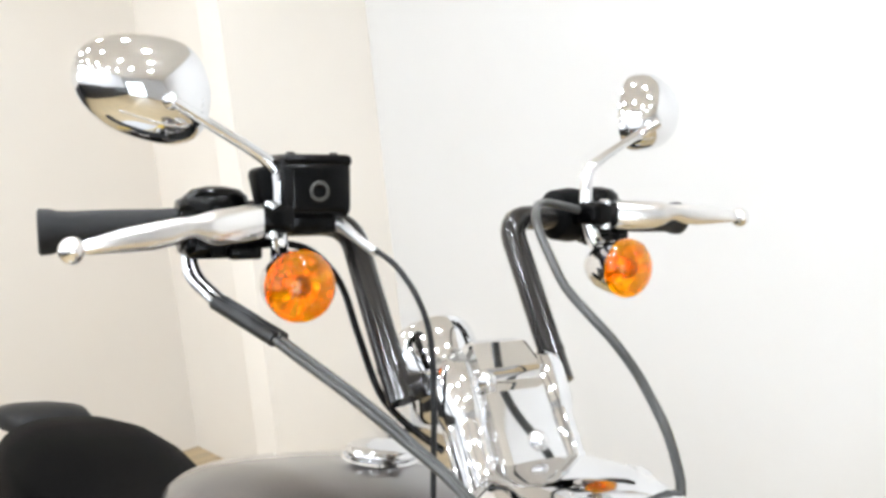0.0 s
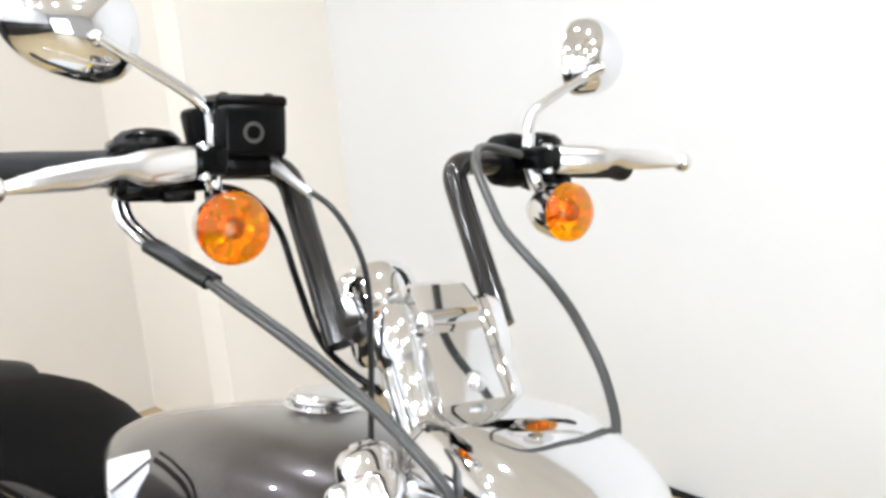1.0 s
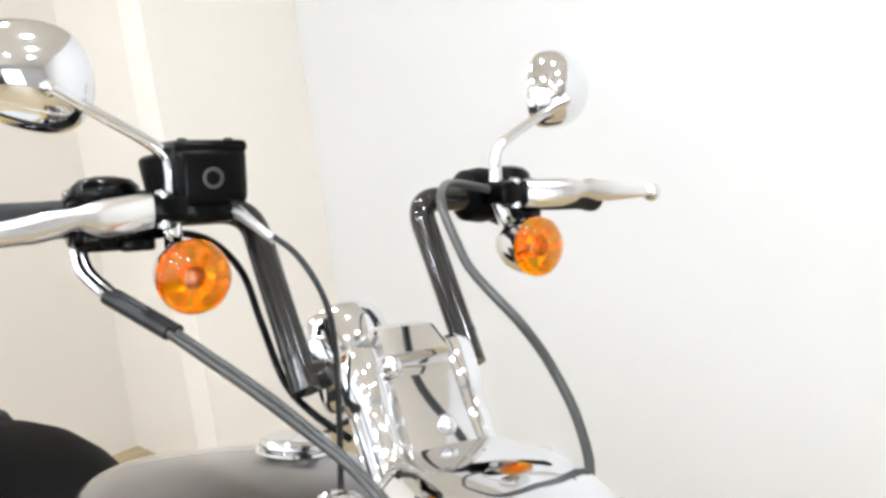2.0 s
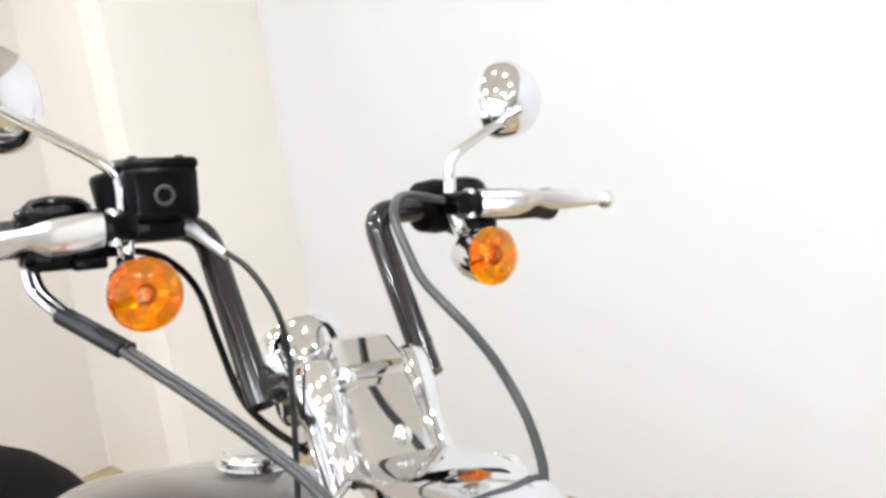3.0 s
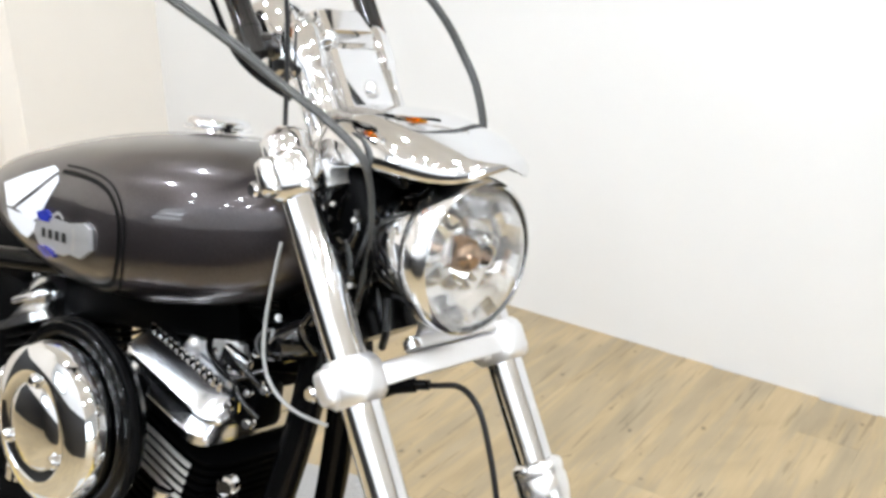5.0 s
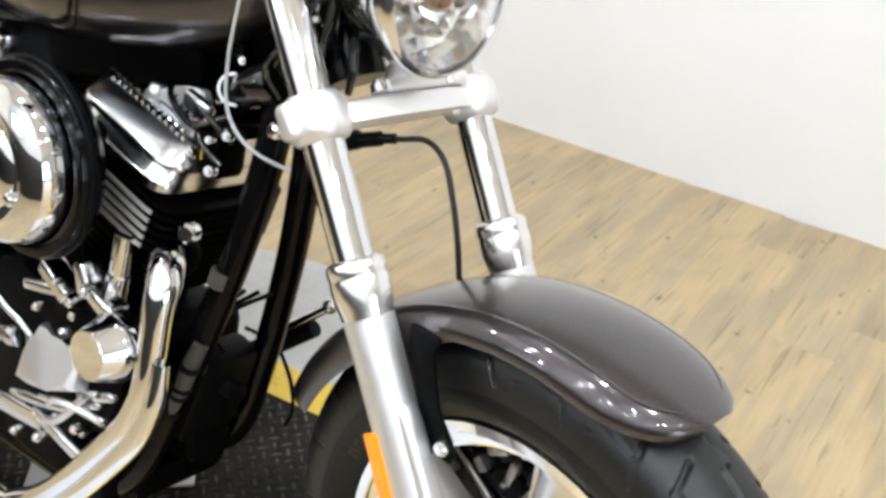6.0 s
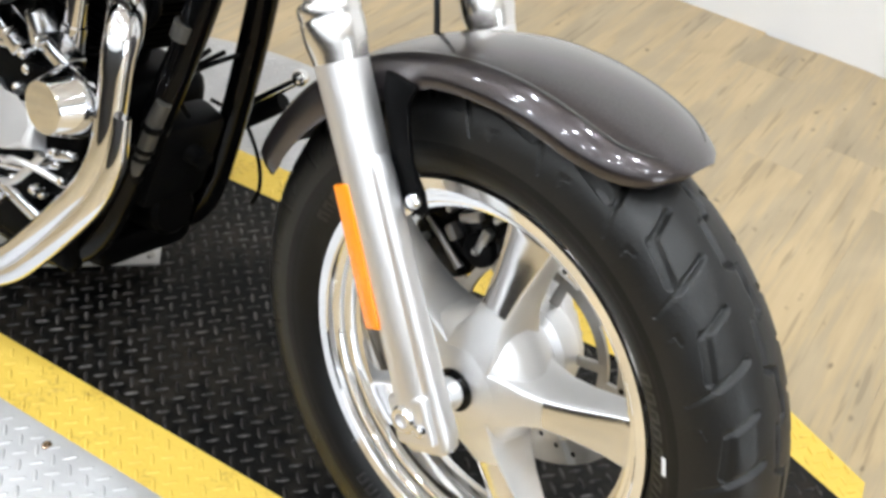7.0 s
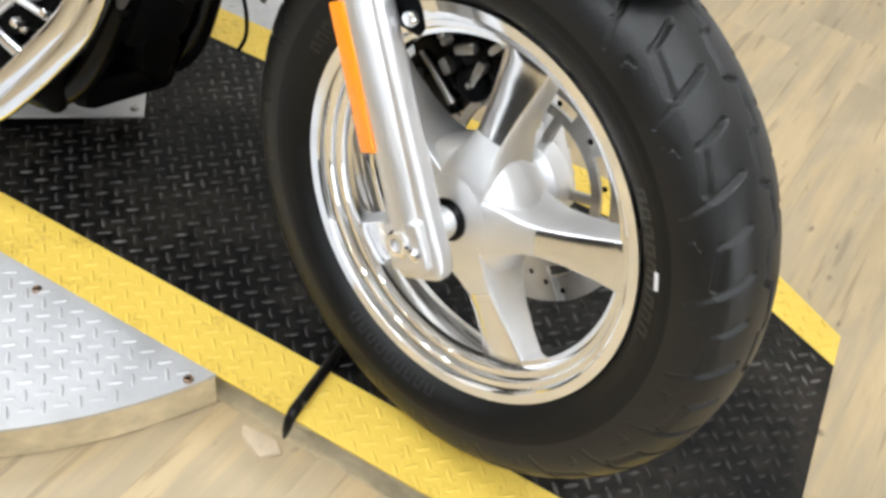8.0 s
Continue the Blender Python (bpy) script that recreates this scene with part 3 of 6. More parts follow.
def wheel(m, front):
    w = 0.121 if front else 0.15
    name = "front_wheel" if front else "rear_wheel"
    bm = B()
    side = [(0.217, 0.0455), (0.2185, 0.0425), (0.211, 0.036), (0.204, 0.034), (0.199, 0.026), (0.188, 0.02)]
    face = [(0.2065, 0.0445), (0.2045, 0.0425), (0.2035, 0.036), (0.1975, 0.0345), (0.196, 0.0325), (0.195, 0.0265), (0.1885, 0.025), (0.187, 0.0225), (0.1855, 0.0165), (0.1805, 0.0145), (0.179, 0.0)]
    rim = [(r, -h) for r, h in side] + [(0.186, 0.0)] + [(r, h) for r, h in side[::-1]] + face + [(r, -h) for r, h in face[-2::-1]]
    add_lathe(bm, rim, m, 96, closed=True)
    hub = part(name, bm, RIM, bike, "polished cast front wheel" if front else "polished cast rear wheel", ID, 28)
    mesh, mark = tyre_mesh(m, w, 0.3185, 0.205, 1200 if front else 200)
    tyre = new("tyre", mesh)
    tyre.parent = hub
    tyre["label"] = "black rubber tyre with angular tread"
    if front:
        bm = B()
        v = [bm.verts.new(p) for p in mark]
        for k in range(8):
            for q in (0, 1):
                bm.faces.new([v[3 * k + q], v[3 * k + 3 + q], v[3 * k + 4 + q], v[3 * k + 1 + q]])
        part("balance_mark", bm, WHITE_DECAL, hub, "small pale sticker on the tyre")
    bm = B()
    add_lathe(bm, [(0.0, 0.056), (0.022, 0.056), (0.028, 0.0555), (0.04, 0.0525), (0.054, 0.0465), (0.066, 0.0385), (0.074, 0.0275), (0.077, 0.014), (0.076, -0.004), (0.066, -0.03), (0.052, -0.05), (0.0, -0.052)], m, 48)
    part("hub", bm, ALU, hub, "satin cast aluminium hub", ID, 50)
    for k in range(5):
        a = radians(SPOKE0 + 72 * k)
        loops = []
        for r, half, front, back in ((0.03, 0.03, 0.0515, -0.03), (0.056, 0.026, 0.0465, -0.026), (0.078, 0.0185, 0.0385, -0.024), (0.095, 0.0155, 0.032, -0.022), (0.125, 0.018, 0.025, -0.018), (0.155, 0.0225, 0.0185, -0.016), (0.176, 0.0265, 0.016, -0.016), (0.188, 0.0285, 0.0155, -0.016)):
            sec = [(-half - 0.004, back), (half + 0.004, back), (half + 0.0025, front - 0.006), (half, front), (half * 0.5, front + 0.0012), (-half * 0.5, front + 0.0012), (-half, front), (-half - 0.0025, front - 0.006)]
            loops.append([m @ Vector((r * math.cos(a) - s * math.sin(a), r * math.sin(a) + s * math.cos(a), h)) for s, h in sec])
        bm = B()
        add_loft(bm, loops)
        bmesh.ops.recalc_face_normals(bm, faces=bm.faces[:])
        bmesh.ops.bevel(bm, geom=[e for e in bm.edges if e.calc_face_angle(0) > 0.9], offset=0.0015, segments=2, profile=0.5, affect="EDGES")
        out = (m.to_3x3() @ Vector((0, 0, 1))).normalized()
        for f in bm.faces:
            f.material_index = 1 if f.normal.dot(out) > 0.82 and math.hypot(*(m.inverted() @ f.calc_center_median()).xy) > 0.088 else 0
        part("spoke", bm, ALU, hub, "cast spoke with a machined face", ID, 45).data.materials.append(CHROME_FORK)
    return hub


SPOKE0 = -59.0
fw = wheel(FORK @ WHEEL_M, True)
M_REAR = BODY @ Matrix.Translation((-1.52, 0, 0)) @ WHEEL_M
SPOKE0 = 10.0
wheel(M_REAR, False)

# brake rotor on the rider's left, with long curved windows
bm = B()
RO = FORK @ WHEEL_M
n, ri, ro, zz = 120, 0.092, 0.146, -0.072
for k in range(n):
    a0, a1 = 2 * math.pi * k / n, 2 * math.pi * (k + 1) / n
    open_ = (k % 20) in range(3, 15)
    bands = [(ri, ri + 0.011), (ro - 0.03, ro)] if open_ else [(ri, ro)]
    for lo, hi in bands:
        pts = [RO @ Vector((r * math.cos(a), r * math.sin(a), z)) for z in (zz - 0.0025, zz + 0.0025) for r, a in ((lo, a0), (hi, a0), (hi, a1), (lo, a1))]
        v = [bm.verts.new(p) for p in pts]
        for f in ((0, 1, 2, 3), (7, 6, 5, 4), (0, 4, 5, 1), (1, 5, 6, 2), (2, 6, 7, 3), (3, 7, 4, 0)):
            bm.faces.new([v[q] for q in f])
bmesh.ops.remove_doubles(bm, verts=bm.verts[:], dist=1e-5)
part("brake_rotor", bm, STEEL, fw, "drilled steel brake disc", ID, 30)
bm = B()
add_lathe(bm, [(0.0, -0.085), (0.05, -0.085), (0.062, -0.08), (0.066, -0.07), (0.064, -0.05), (0.05, -0.04)], RO, 36)
part("rotor_carrier", bm, ALU, fw)
for k in range(6):
    a = 2 * math.pi * k / 6 + 0.3
    bm = B()
    add_box(bm, 0.04, 0.012, 0.006, RO @ Matrix.Rotation(a, 4, "Z") @ Matrix.Translation((0.08, 0, -0.072)), 0.002)
    part("rotor_arm", bm, STEEL, fw)
bm = B()
for k in range(40):
    a = 2 * math.pi * k / 40
    add_lathe(bm, [(0.0, 0.0), (0.0035, 0.0)], RO @ Matrix.Rotation(a, 4, "Z") @ Matrix.Translation((0.122 + 0.012 * (k % 3 - 1), 0, zz + 0.0029)), 8)
tagged(part("rotor_holes", bm, BLACK, fw, "small drilled holes of the brake disc"), kind="stuff")

# caliper behind the left leg
bm = B()
for dx, dz, sx, sz in ((-0.105, 0.095, 0.12, 0.075), (-0.14, 0.05, 0.06, 0.075), (-0.07, 0.125, 0.06, 0.06), (-0.052, 0.125, 0.06, 0.05), (-0.15, 0.1, 0.07, 0.06)):
    add_box(bm, sx, 0.07, sz, Matrix.Translation(C + Vector((dx, 0.088, dz))) @ Matrix.Rotation(radians(-32), 4, "Y"), 0.012, 3)
cal = part("brake_caliper", bm, BLACK, bike, "black front brake caliper", FORK)
bm = B()
add_tube(bm, [C + Vector(p) for p in ((-0.158, 0.05, 0.085), (-0.135, 0.048, 0.075), (-0.112, 0.048, 0.06), (-0.1, 0.05, 0.05))], [0.003, 0.004, 0.0045, 0.006], 10, 4)
part("pad_bracket", bm, STEEL, cal, "cast bracket of the caliper", FORK)
bm = B()
add_lathe(bm, [(0.0, 0.012), (0.014, 0.012), (0.02, 0.008), (0.021, 0.0)], Matrix.Translation(C + Vector((-0.08, 0.055, 0.085))) @ Matrix.Rotation(radians(90), 4, "X"), 24)
part("piston_boss", bm, SATIN, cal, "", FORK)
for dx, dz, sx, sz, tilt in ((-0.098, 0.118, 0.03, 0.012, -30), (-0.075, 0.1, 0.012, 0.034, 12), (-0.118, 0.088, 0.02, 0.014, 40), (-0.06, 0.138, 0.022, 0.01, -50), (-0.135, 0.128, 0.014, 0.03, -20)):
    bm = B()
    add_box(bm, sx, 0.02, sz, Matrix.Translation(C + Vector((dx, 0.052, dz))) @ Matrix.Rotation(radians(tilt), 4, "Y"), 0.004, 2)
    part("caliper_lug", bm, STEEL, cal, "", FORK)
for dx, dz in ((-0.125, 0.115), (-0.155, 0.06), (-0.08, 0.085)):
    bm = B()
    add_lathe(bm, [(0, 0.014), (0.003, 0.014), (0.0048, 0.011), (0.005, 0.0)], Matrix.Translation(C + Vector((dx, 0.054, dz))) @ Matrix.Rotation(radians(90), 4, "X"), 10)
    part("caliper_bolt", bm, STEEL, cal, "", FORK)

# ---- fork ----
FY = 0.106


def fork_x(z):
    return 0.007 - (z - 0.32) * 0.5975


def on_fork(z, y, ahead=0.0):
    """A point on the leg's line; ahead: metres square to the leg, towards the front."""
    return Vector((fork_x(z) + ahead * 0.85846, y, z + ahead * 0.51288))


def fork_frame(z, y):
    return aim(on_fork(z, y), AXIS, (0, 1, 0))


for s in (-1, 1):
    y = s * FY
    bm = B()
    add_lathe(bm, [(0.0, 0.0), (0.0203, 0.0), (0.0203, 0.41), (0.0, 0.41)], fork_frame(0.64, y), 28)
    part("fork_tube", bm, CHROME, bike, "chromed fork tube", FORK)
    bm = B()
    add_lathe(bm, [(0.0, -0.012), (0.015, -0.012), (0.02, -0.004), (0.0235, 0.02), (0.024, 0.2), (0.0247, 0.3), (0.0255, 0.375), (0.0255, 0.395)], fork_frame(0.3, y), 32)
    slider = part("fork_slider", bm, CHROME_SOFT, bike, "polished aluminium fork slider", FORK)
    bm = B()
    add_lathe(bm, [(0.0256, -0.008), (0.0268, 0.0), (0.0283, 0.007), (0.0291, 0.014), (0.0293, 0.028), (0.0284, 0.0305), (0.0284, 0.0325), (0.0293, 0.035), (0.0293, 0.041), (0.0278, 0.045), (0.0245, 0.047), (0.0215, 0.0485), (0.0202, 0.0485)], fork_frame(0.622, y), 36)
    part("dust_collar", bm, LEVER, slider, "stepped chrome fork collar", FORK, 30)
    # axle lug and rib along the slider
    bm = B()
    add_loft(bm, [[on_fork(z, y + dy, ah) for dy, ah in ((-0.013, a0), (0.013, a0), (0.013, a1), (-0.013, a1))] for z, a0, a1 in ((0.285, -0.026, 0.028), (0.3, -0.03, 0.034), (0.345, -0.028, 0.032), (0.42, -0.02, 0.03), (0.53, -0.016, 0.029), (0.55, -0.012, 0.02))])
    bmesh.ops.bevel(bm, geom=bm.edges[:], offset=0.0085, segments=4, profile=0.5, affect="EDGES")
    part("axle_lug", bm, CHROME_SOFT, slider, "cast lug for the axle", FORK, 50)
    bm = B()
    add_box(bm, 0.05, 0.03, 0.052, Matrix.Translation((0.008, s * 0.113, 0.32)) @ Matrix.Rotation(radians(-31), 4, "Y"), 0.005, 3)
    part("slider_foot", bm, CHROME_SOFT, slider, "squared foot clamped round the axle", FORK, 40)
    bm = B()
    add_lathe(bm, [(0.0, 0.006), (0.004, 0.006), (0.0065, 0.004), (0.007, 0.0)], Matrix.Translation((0.024, s * 0.1275, 0.322)) @ Matrix.Rotation(radians(-90 * s), 4, "X"), 12)
    part("pinch_bolt", bm, CHROME, slider, "", FORK)
    bm = B()
    add_lathe(bm, [(0.0, 0.034), (0.007, 0.034), (0.0075, 0.04), (0.0125, 0.04), (0.015, 0.037), (0.015, 0.027), (0.018, 0.026), (0.018, 0.0)], Matrix.Translation((0.002, y - s * 0.013, 0.32)) @ Matrix.Rotation(radians(-90 * s), 4, "X"), 6 if s > 0 else 24)
    part("axle_nut", bm, CHROME, slider, "chrome axle nut", FORK, 25)
    # reflector
    bm = B()
    fr = aim((-0.055, s * 0.1285, 0.393), (-0.068, 0, 0.121), (0, 1, 0))
    add_box(bm, 0.02, 0.007, 0.142, fr @ Matrix.Translation((0, 0, 0.071)), 0.002)
    part("reflector", bm, REFLECT, slider, "long orange side reflector", FORK)
    # clamps of the lower and upper yokes
    for z, h, r, nm in ((0.78, 0.046, 0.0315, "lower_clamp"), (0.962, 0.05, 0.031, "upper_clamp")):
        bm = B()
        add_lathe(bm, [(0.0204, -h / 2), (r - 0.007, -h / 2), (r - 0.002, -h / 2 + 0.005), (r, -h / 2 + 0.012), (r, h / 2 - 0.012), (r - 0.003, h / 2 - 0.005), (r - 0.008, h / 2), (0.0204, h / 2)], fork_frame(z, y), 32)
        add_box(bm, 0.024, 0.024, h * 0.8, fork_frame(z, y) @ Matrix.Translation((0, -0.029, 0)), 0.008, 3)
        cl = part(nm, bm, CHROME_FORK if nm == "upper_clamp" else CHROME_SOFT, bike, "polished fork clamp", FORK, 40)
        bm = B()
        add_lathe(bm, [(0, 0.02), (0.006, 0.02), (0.0085, 0.017), (0.0085, -0.02), (0, -0.02)], aim(on_fork(z, y + s * 0.004, -0.036), (0, s, 0), AXIS) @ Matrix.Translation((0, 0, 0.006)), 12)
        part("pinch_bolt", bm, CHROME, cl, "", FORK)
    bm = B()
    add_lathe(bm, [(0.0, 0.031), (0.01, 0.031), (0.0115, 0.028), (0.02, 0.026), (0.0255, 0.02), (0.027, 0.012), (0.027, 0.0)], fork_frame(0.978, y), 28)
    part("fork_cap", bm, CHROME, bike, "chrome fork cap", FORK)

bm = B()
add_tube(bm, [(0.004, -0.125, 0.32), (0.004, 0.125, 0.32)], 0.0095, 16, 1)
part("axle", bm, CHROME, bike, "", FORK)
for y0, y1, r, matl in ((-0.092, -0.052, 0.0185, CHROME_FORK), (0.055, 0.092, 0.0165, CHROME), (-0.0585, -0.05, 0.0235, BLACK)):
    bm = B()
    add_tube(bm, [(0.002, y0, 0.32), (0.002, y1, 0.32)], r, 24, 1)
    part("axle_spacer", bm, matl, bike, "", FORK)
# yokes
for z, t, lab in ((0.779, 0.022, "lower_yoke"), (0.957, 0.03, "upper_yoke")):
    bm = B()
    fr = aim(on_fork(z, 0), AXIS, (0, 1, 0))
    out = [(-0.03, 0.022), (-0.104, 0.020), (-0.108, -0.016), (-0.05, -0.034), (0.05, -0.034), (0.108, -0.016), (0.104, 0.020), (0.03, 0.022)]
    add_plate(bm, [(-x, y) for y, x in out], t, fr @ Matrix.Translation((0, 0, -t / 2)), 0.005)
    part(lab, bm, CHROME_SOFT, bike, "polished fork yoke", FORK, 40)
bm = B()
add_tube(bm, [HEAD + AXIS * -0.128, HEAD + AXIS * 0.05], 0.034, 24, 1)
part("steering_head", bm, BLACK, bike, "black steering head", BODY)

# ---- front fender ----
def fender_loops(r0, thick, us=None, span=(0.0, 1.0)):
    """Sections of the fender from nose to tail; us: a narrow band of it instead."""
    loops = []
    n = 64
    for k in range(n + 1):
        t = span[0] + (span[1] - span[0]) * k / n
        a = radians(24.5 - 95.5 * t)  # angle from straight up, ahead positive
        nose = math.sqrt(max(0.0, 1 - (1 - min(t / 0.16, 1.0)) ** 2))
        tail = math.sqrt(max(0.0, 1 - (1 - min((1 - t) / 0.05, 1.0)) ** 2))
        half = 0.082 * (0.3 + 0.7 * nose) * (0.55 + 0.45 * tail)
        skirt = (0.009 + 0.014 * min(1.0, max(0.0, (t - 0.42) / 0.1))) * nose * (0.4 + 0.6 * tail)
        sec = []
        m = 16
        for u in us(t) if us else [-1 + 2 * j / m for j in range(m + 1)]:
            yy = half * math.sin(u * math.pi / 2)
            dr = 0.024 * (1 - math.cos(u * math.pi / 2)) * (half / 0.082) + (skirt * max(0.0, abs(u) - 0.72) / 0.28)
            sec.append((yy, r0 - dr))
        sec += [(yy * 0.97, rr - thick) for yy, rr in sec[::-1]]
        loops.append([(rr * math.sin(a), yy, 0.32 + rr * math.cos(a)) for yy, rr in sec])
    return loops


bm = B()
add_loft(bm, fender_loops(0.348, 0.003))
fender = part("front_fender", bm, PAINT, bike, "charcoal metallic painted front fender", FORK, 50)
for s in (-1, 1):
    bm = B()
    add_loft(bm, fender_loops(0.3487, 0.0006, lambda t: [s * (0.56 - 0.42 * max(0.0, 1 - t / 0.1) ** 2 + w) for w in (-0.018, 0.018)], (0.035, 0.93)))
    part("pinstripe", bm, PAINT_DARK, fender, "dark pinstripe along the fender", FORK, 50)
for s in (-1, 1):
    # pressed bracket from the fender down to the slider
    bm = B()
    add_loft(bm, [[(x0, s * yy, z), (x1, s * yy, z), (x1, s * (yy + 0.006), z), (x0, s * (yy + 0.006), z)] for z, x0, x1, yy in ((0.618, -0.134, -0.095, 0.0795), (0.6, -0.13, -0.099, 0.083), (0.575, -0.117, -0.089, 0.085), (0.55, -0.106, -0.079, 0.086), (0.53, -0.099, -0.06, 0.086), (0.515, -0.094, -0.052, 0.086), (0.506, -0.085, -0.056, 0.086))])
    bmesh.ops.bevel(bm, geom=bm.edges[:], offset=0.0015, segments=2, profile=0.5, affect="EDGES")
    br = part("fender_bracket", bm, SATIN, fender, "", FORK, 50)
    for x, z in ((-0.066, 0.52),):
        bm = B()
        add_lathe(bm, [(0, 0.009), (0.006, 0.009), (0.008, 0.006), (0.0085, 0.0)], Matrix.Translation((x, s * 0.09, z)) @ Matrix.Rotation(radians(-90 * s), 4, "X"), 14)
        part("bracket_bolt", bm, CHROME, br, "", FORK)

# ---- headlight ----
HL = Matrix.Translation((-0.228, -0.004, 0.903)) @ Matrix.Rotation(radians(90), 4, "Y") @ Matrix.Scale(0.99, 4)
bm = B()
add_lathe(bm, [(0.0, -0.105), (0.03, -0.102), (0.055, -0.088), (0.069, -0.06), (0.074, -0.02), (0.074, 0.0)], HL, 48)
headlight = part("headlight", bm, CHROME, bike, "round chrome headlight", FORK)
bm = B()
add_lathe(bm, [(0.074, -0.022), (0.079, -0.016), (0.081, -0.004), (0.081, 0.006), (0.0785, 0.014), (0.074, 0.0165), (0.0715, 0.012)], HL, 56)
part("bezel", bm, CHROME_FORK, headlight, "chrome headlight ring", FORK, 60)
bm = B()
add_lathe(bm, [(0.0, 0.034), (0.02, 0.033), (0.045, 0.0285), (0.062, 0.0215), (0.073, 0.012), (0.073, 0.009), (0.062, 0.018), (0.045, 0.025), (0.02, 0.03), (0.0, 0.031)], HL, 48)
part("lens", bm, LENS, headlight, "clear headlight lens", FORK, 60).visible_shadow = False
# facetted reflector bowl
bm = B()
prev = None
for j, (r, h) in enumerate(((0.0725, 0.009), (0.066, -0.006), (0.058, -0.018), (0.048, -0.028), (0.036, -0.036), (0.02, -0.042), (0.0135, -0.043))):
    ring = []
    for k in range(30):
        a = 2 * math.pi * (k + 0.5 * (j % 2)) / 30
        bulge = 0.0011 * math.sin(a * 7 + j * 1.9) + 0.0007 * math.sin(a * 13 + j * 4.1) if 0 < j < 6 else 0.0
        ring.append(bm.verts.new(HL @ Vector((r * math.cos(a), r * math.sin(a), h + bulge))))
    if prev:
        for k in range(30):
            bm.faces.new((prev[k], prev[(k + 1) % 30], ring[(k + 1) % 30], ring[k]))
    prev = ring
part("reflector_bowl", bm, CHROME_FORK, headlight, "facetted silver reflector", FORK, 8)
bm = B()
add_lathe(bm, [(0.0, 0.012), (0.009, 0.0105), (0.0165, 0.004), (0.0185, -0.006), (0.0165, -0.02), (0.012, -0.03), (0.012, -0.044)], HL, 28)
part("bulb_shield", bm, BRONZE, headlight, "bronzed domed bulb shield", FORK)
for up, across, big in ((0.014, -0.036, 1.25), (-0.006, 0.036, 0.8)):
    bm = B()
    add_lathe(bm, [(0.010, -0.034), (0.0155, -0.03), (0.0175, -0.016), (0.016, -0.011), (0.0125, -0.012), (0.011, -0.024)], HL @ Matrix.Translation((-up, across, 0.004)) @ Matrix.Scale(big, 4), 24, closed=True)
    part("bulb_ring", bm, CHROME, headlight, "", FORK)
    bm = B()
    add_lathe(bm, [(0.0, -0.016), (0.006, -0.018), (0.0105, -0.028)], HL @ Matrix.Translation((-up, across, 0.004)) @ Matrix.Scale(big, 4), 18)
    part("bulb", bm, BRONZE, headlight, "", FORK)
for k in range(16):
    a = 2 * math.pi * k / 16 + 0.1
    bm = B()
    add_box(bm, 0.0012, 0.011, 0.0022, HL @ Matrix.Rotation(a, 4, "Z") @ Matrix.Translation((0.0735, 0, -0.012)), 0.0005)
    part("bucket_notch", bm, CHROME_SOFT, headlight, "", FORK)
# visor over the headlight
def visor_loops():
    loops = []
    n = 22
    for k in range(n + 1):
        t = k / n
        x = -0.415 + 0.227 * t
        half = 0.08 * math.sqrt(max(0.0, 1 - (max(0.0, t - 0.45) / 0.55) ** 3)) + 0.002
        if t < 0.2:
            half *= 0.8 + t
        top = 1.028 + 0.01 * math.sin(math.pi * min(t / 0.9, 1)) - 0.028 * t ** 2.2
        sec = []
        for j in range(15):
            u = -1 + 2 * j / 14
            sec.append((half * math.sin(u * math.pi / 2), top - 0.02 * half / 0.08 * (1 - math.cos(u * math.pi / 2)) ** 1.2 - (0.006 * half / 0.08 if abs(u) > 0.95 else 0) - 0.044 * (1 - t) ** 1.1 * max(0.0, (abs(u) - 0.55) / 0.45)))
        sec += [(yy * 0.965, zz - 0.004) for yy, zz in sec[::-1]]
        loops.append([(x, yy, zz) for yy, zz in sec])
    return loops


bm = B()
add_loft(bm, visor_loops())
visor = part("headlight_visor", bm, CHROME, bike, "broad chrome headlight visor", FORK, 50)
bm = B()
add_box(bm, 0.13, 0.1, 0.04, Matrix.Translation((-0.335, 0, 0.985)) @ Matrix.Rotation(radians(6), 4, "Y"), 0.012)
part("visor_mount", bm, BLACK, visor, "", FORK)
bm = B()
add_tube(bm, [(-0.262, 0, 0.835), (-0.272, 0, 0.818), (-0.276, 0, 0.795)], [0.016, 0.013, 0.014], 16, 4)
part("headlight_bracket", bm, CHROME_SOFT, bike, "", FORK)
bm = B()
add_box(bm, 0.03, 0.12, 0.016, aim(on_fork(0.797, 0.03, 0.01), AXIS, (0, 1, 0)), 0.005, 3)
part("yoke_step", bm, CHROME_SOFT, bike, "", FORK, 40)
for y in (-0.035, 0.06):
    bm = B()
    add_lathe(bm, [(0, 0.012), (0.005, 0.012), (0.0062, 0.009), (0.009, 0.008), (0.0095, 0.0)], aim(on_fork(0.793, y, 0.018), AXIS, (0, 1, 0)), 14)
    part("yoke_bolt", bm, CHROME_FORK, bike, "", FORK)

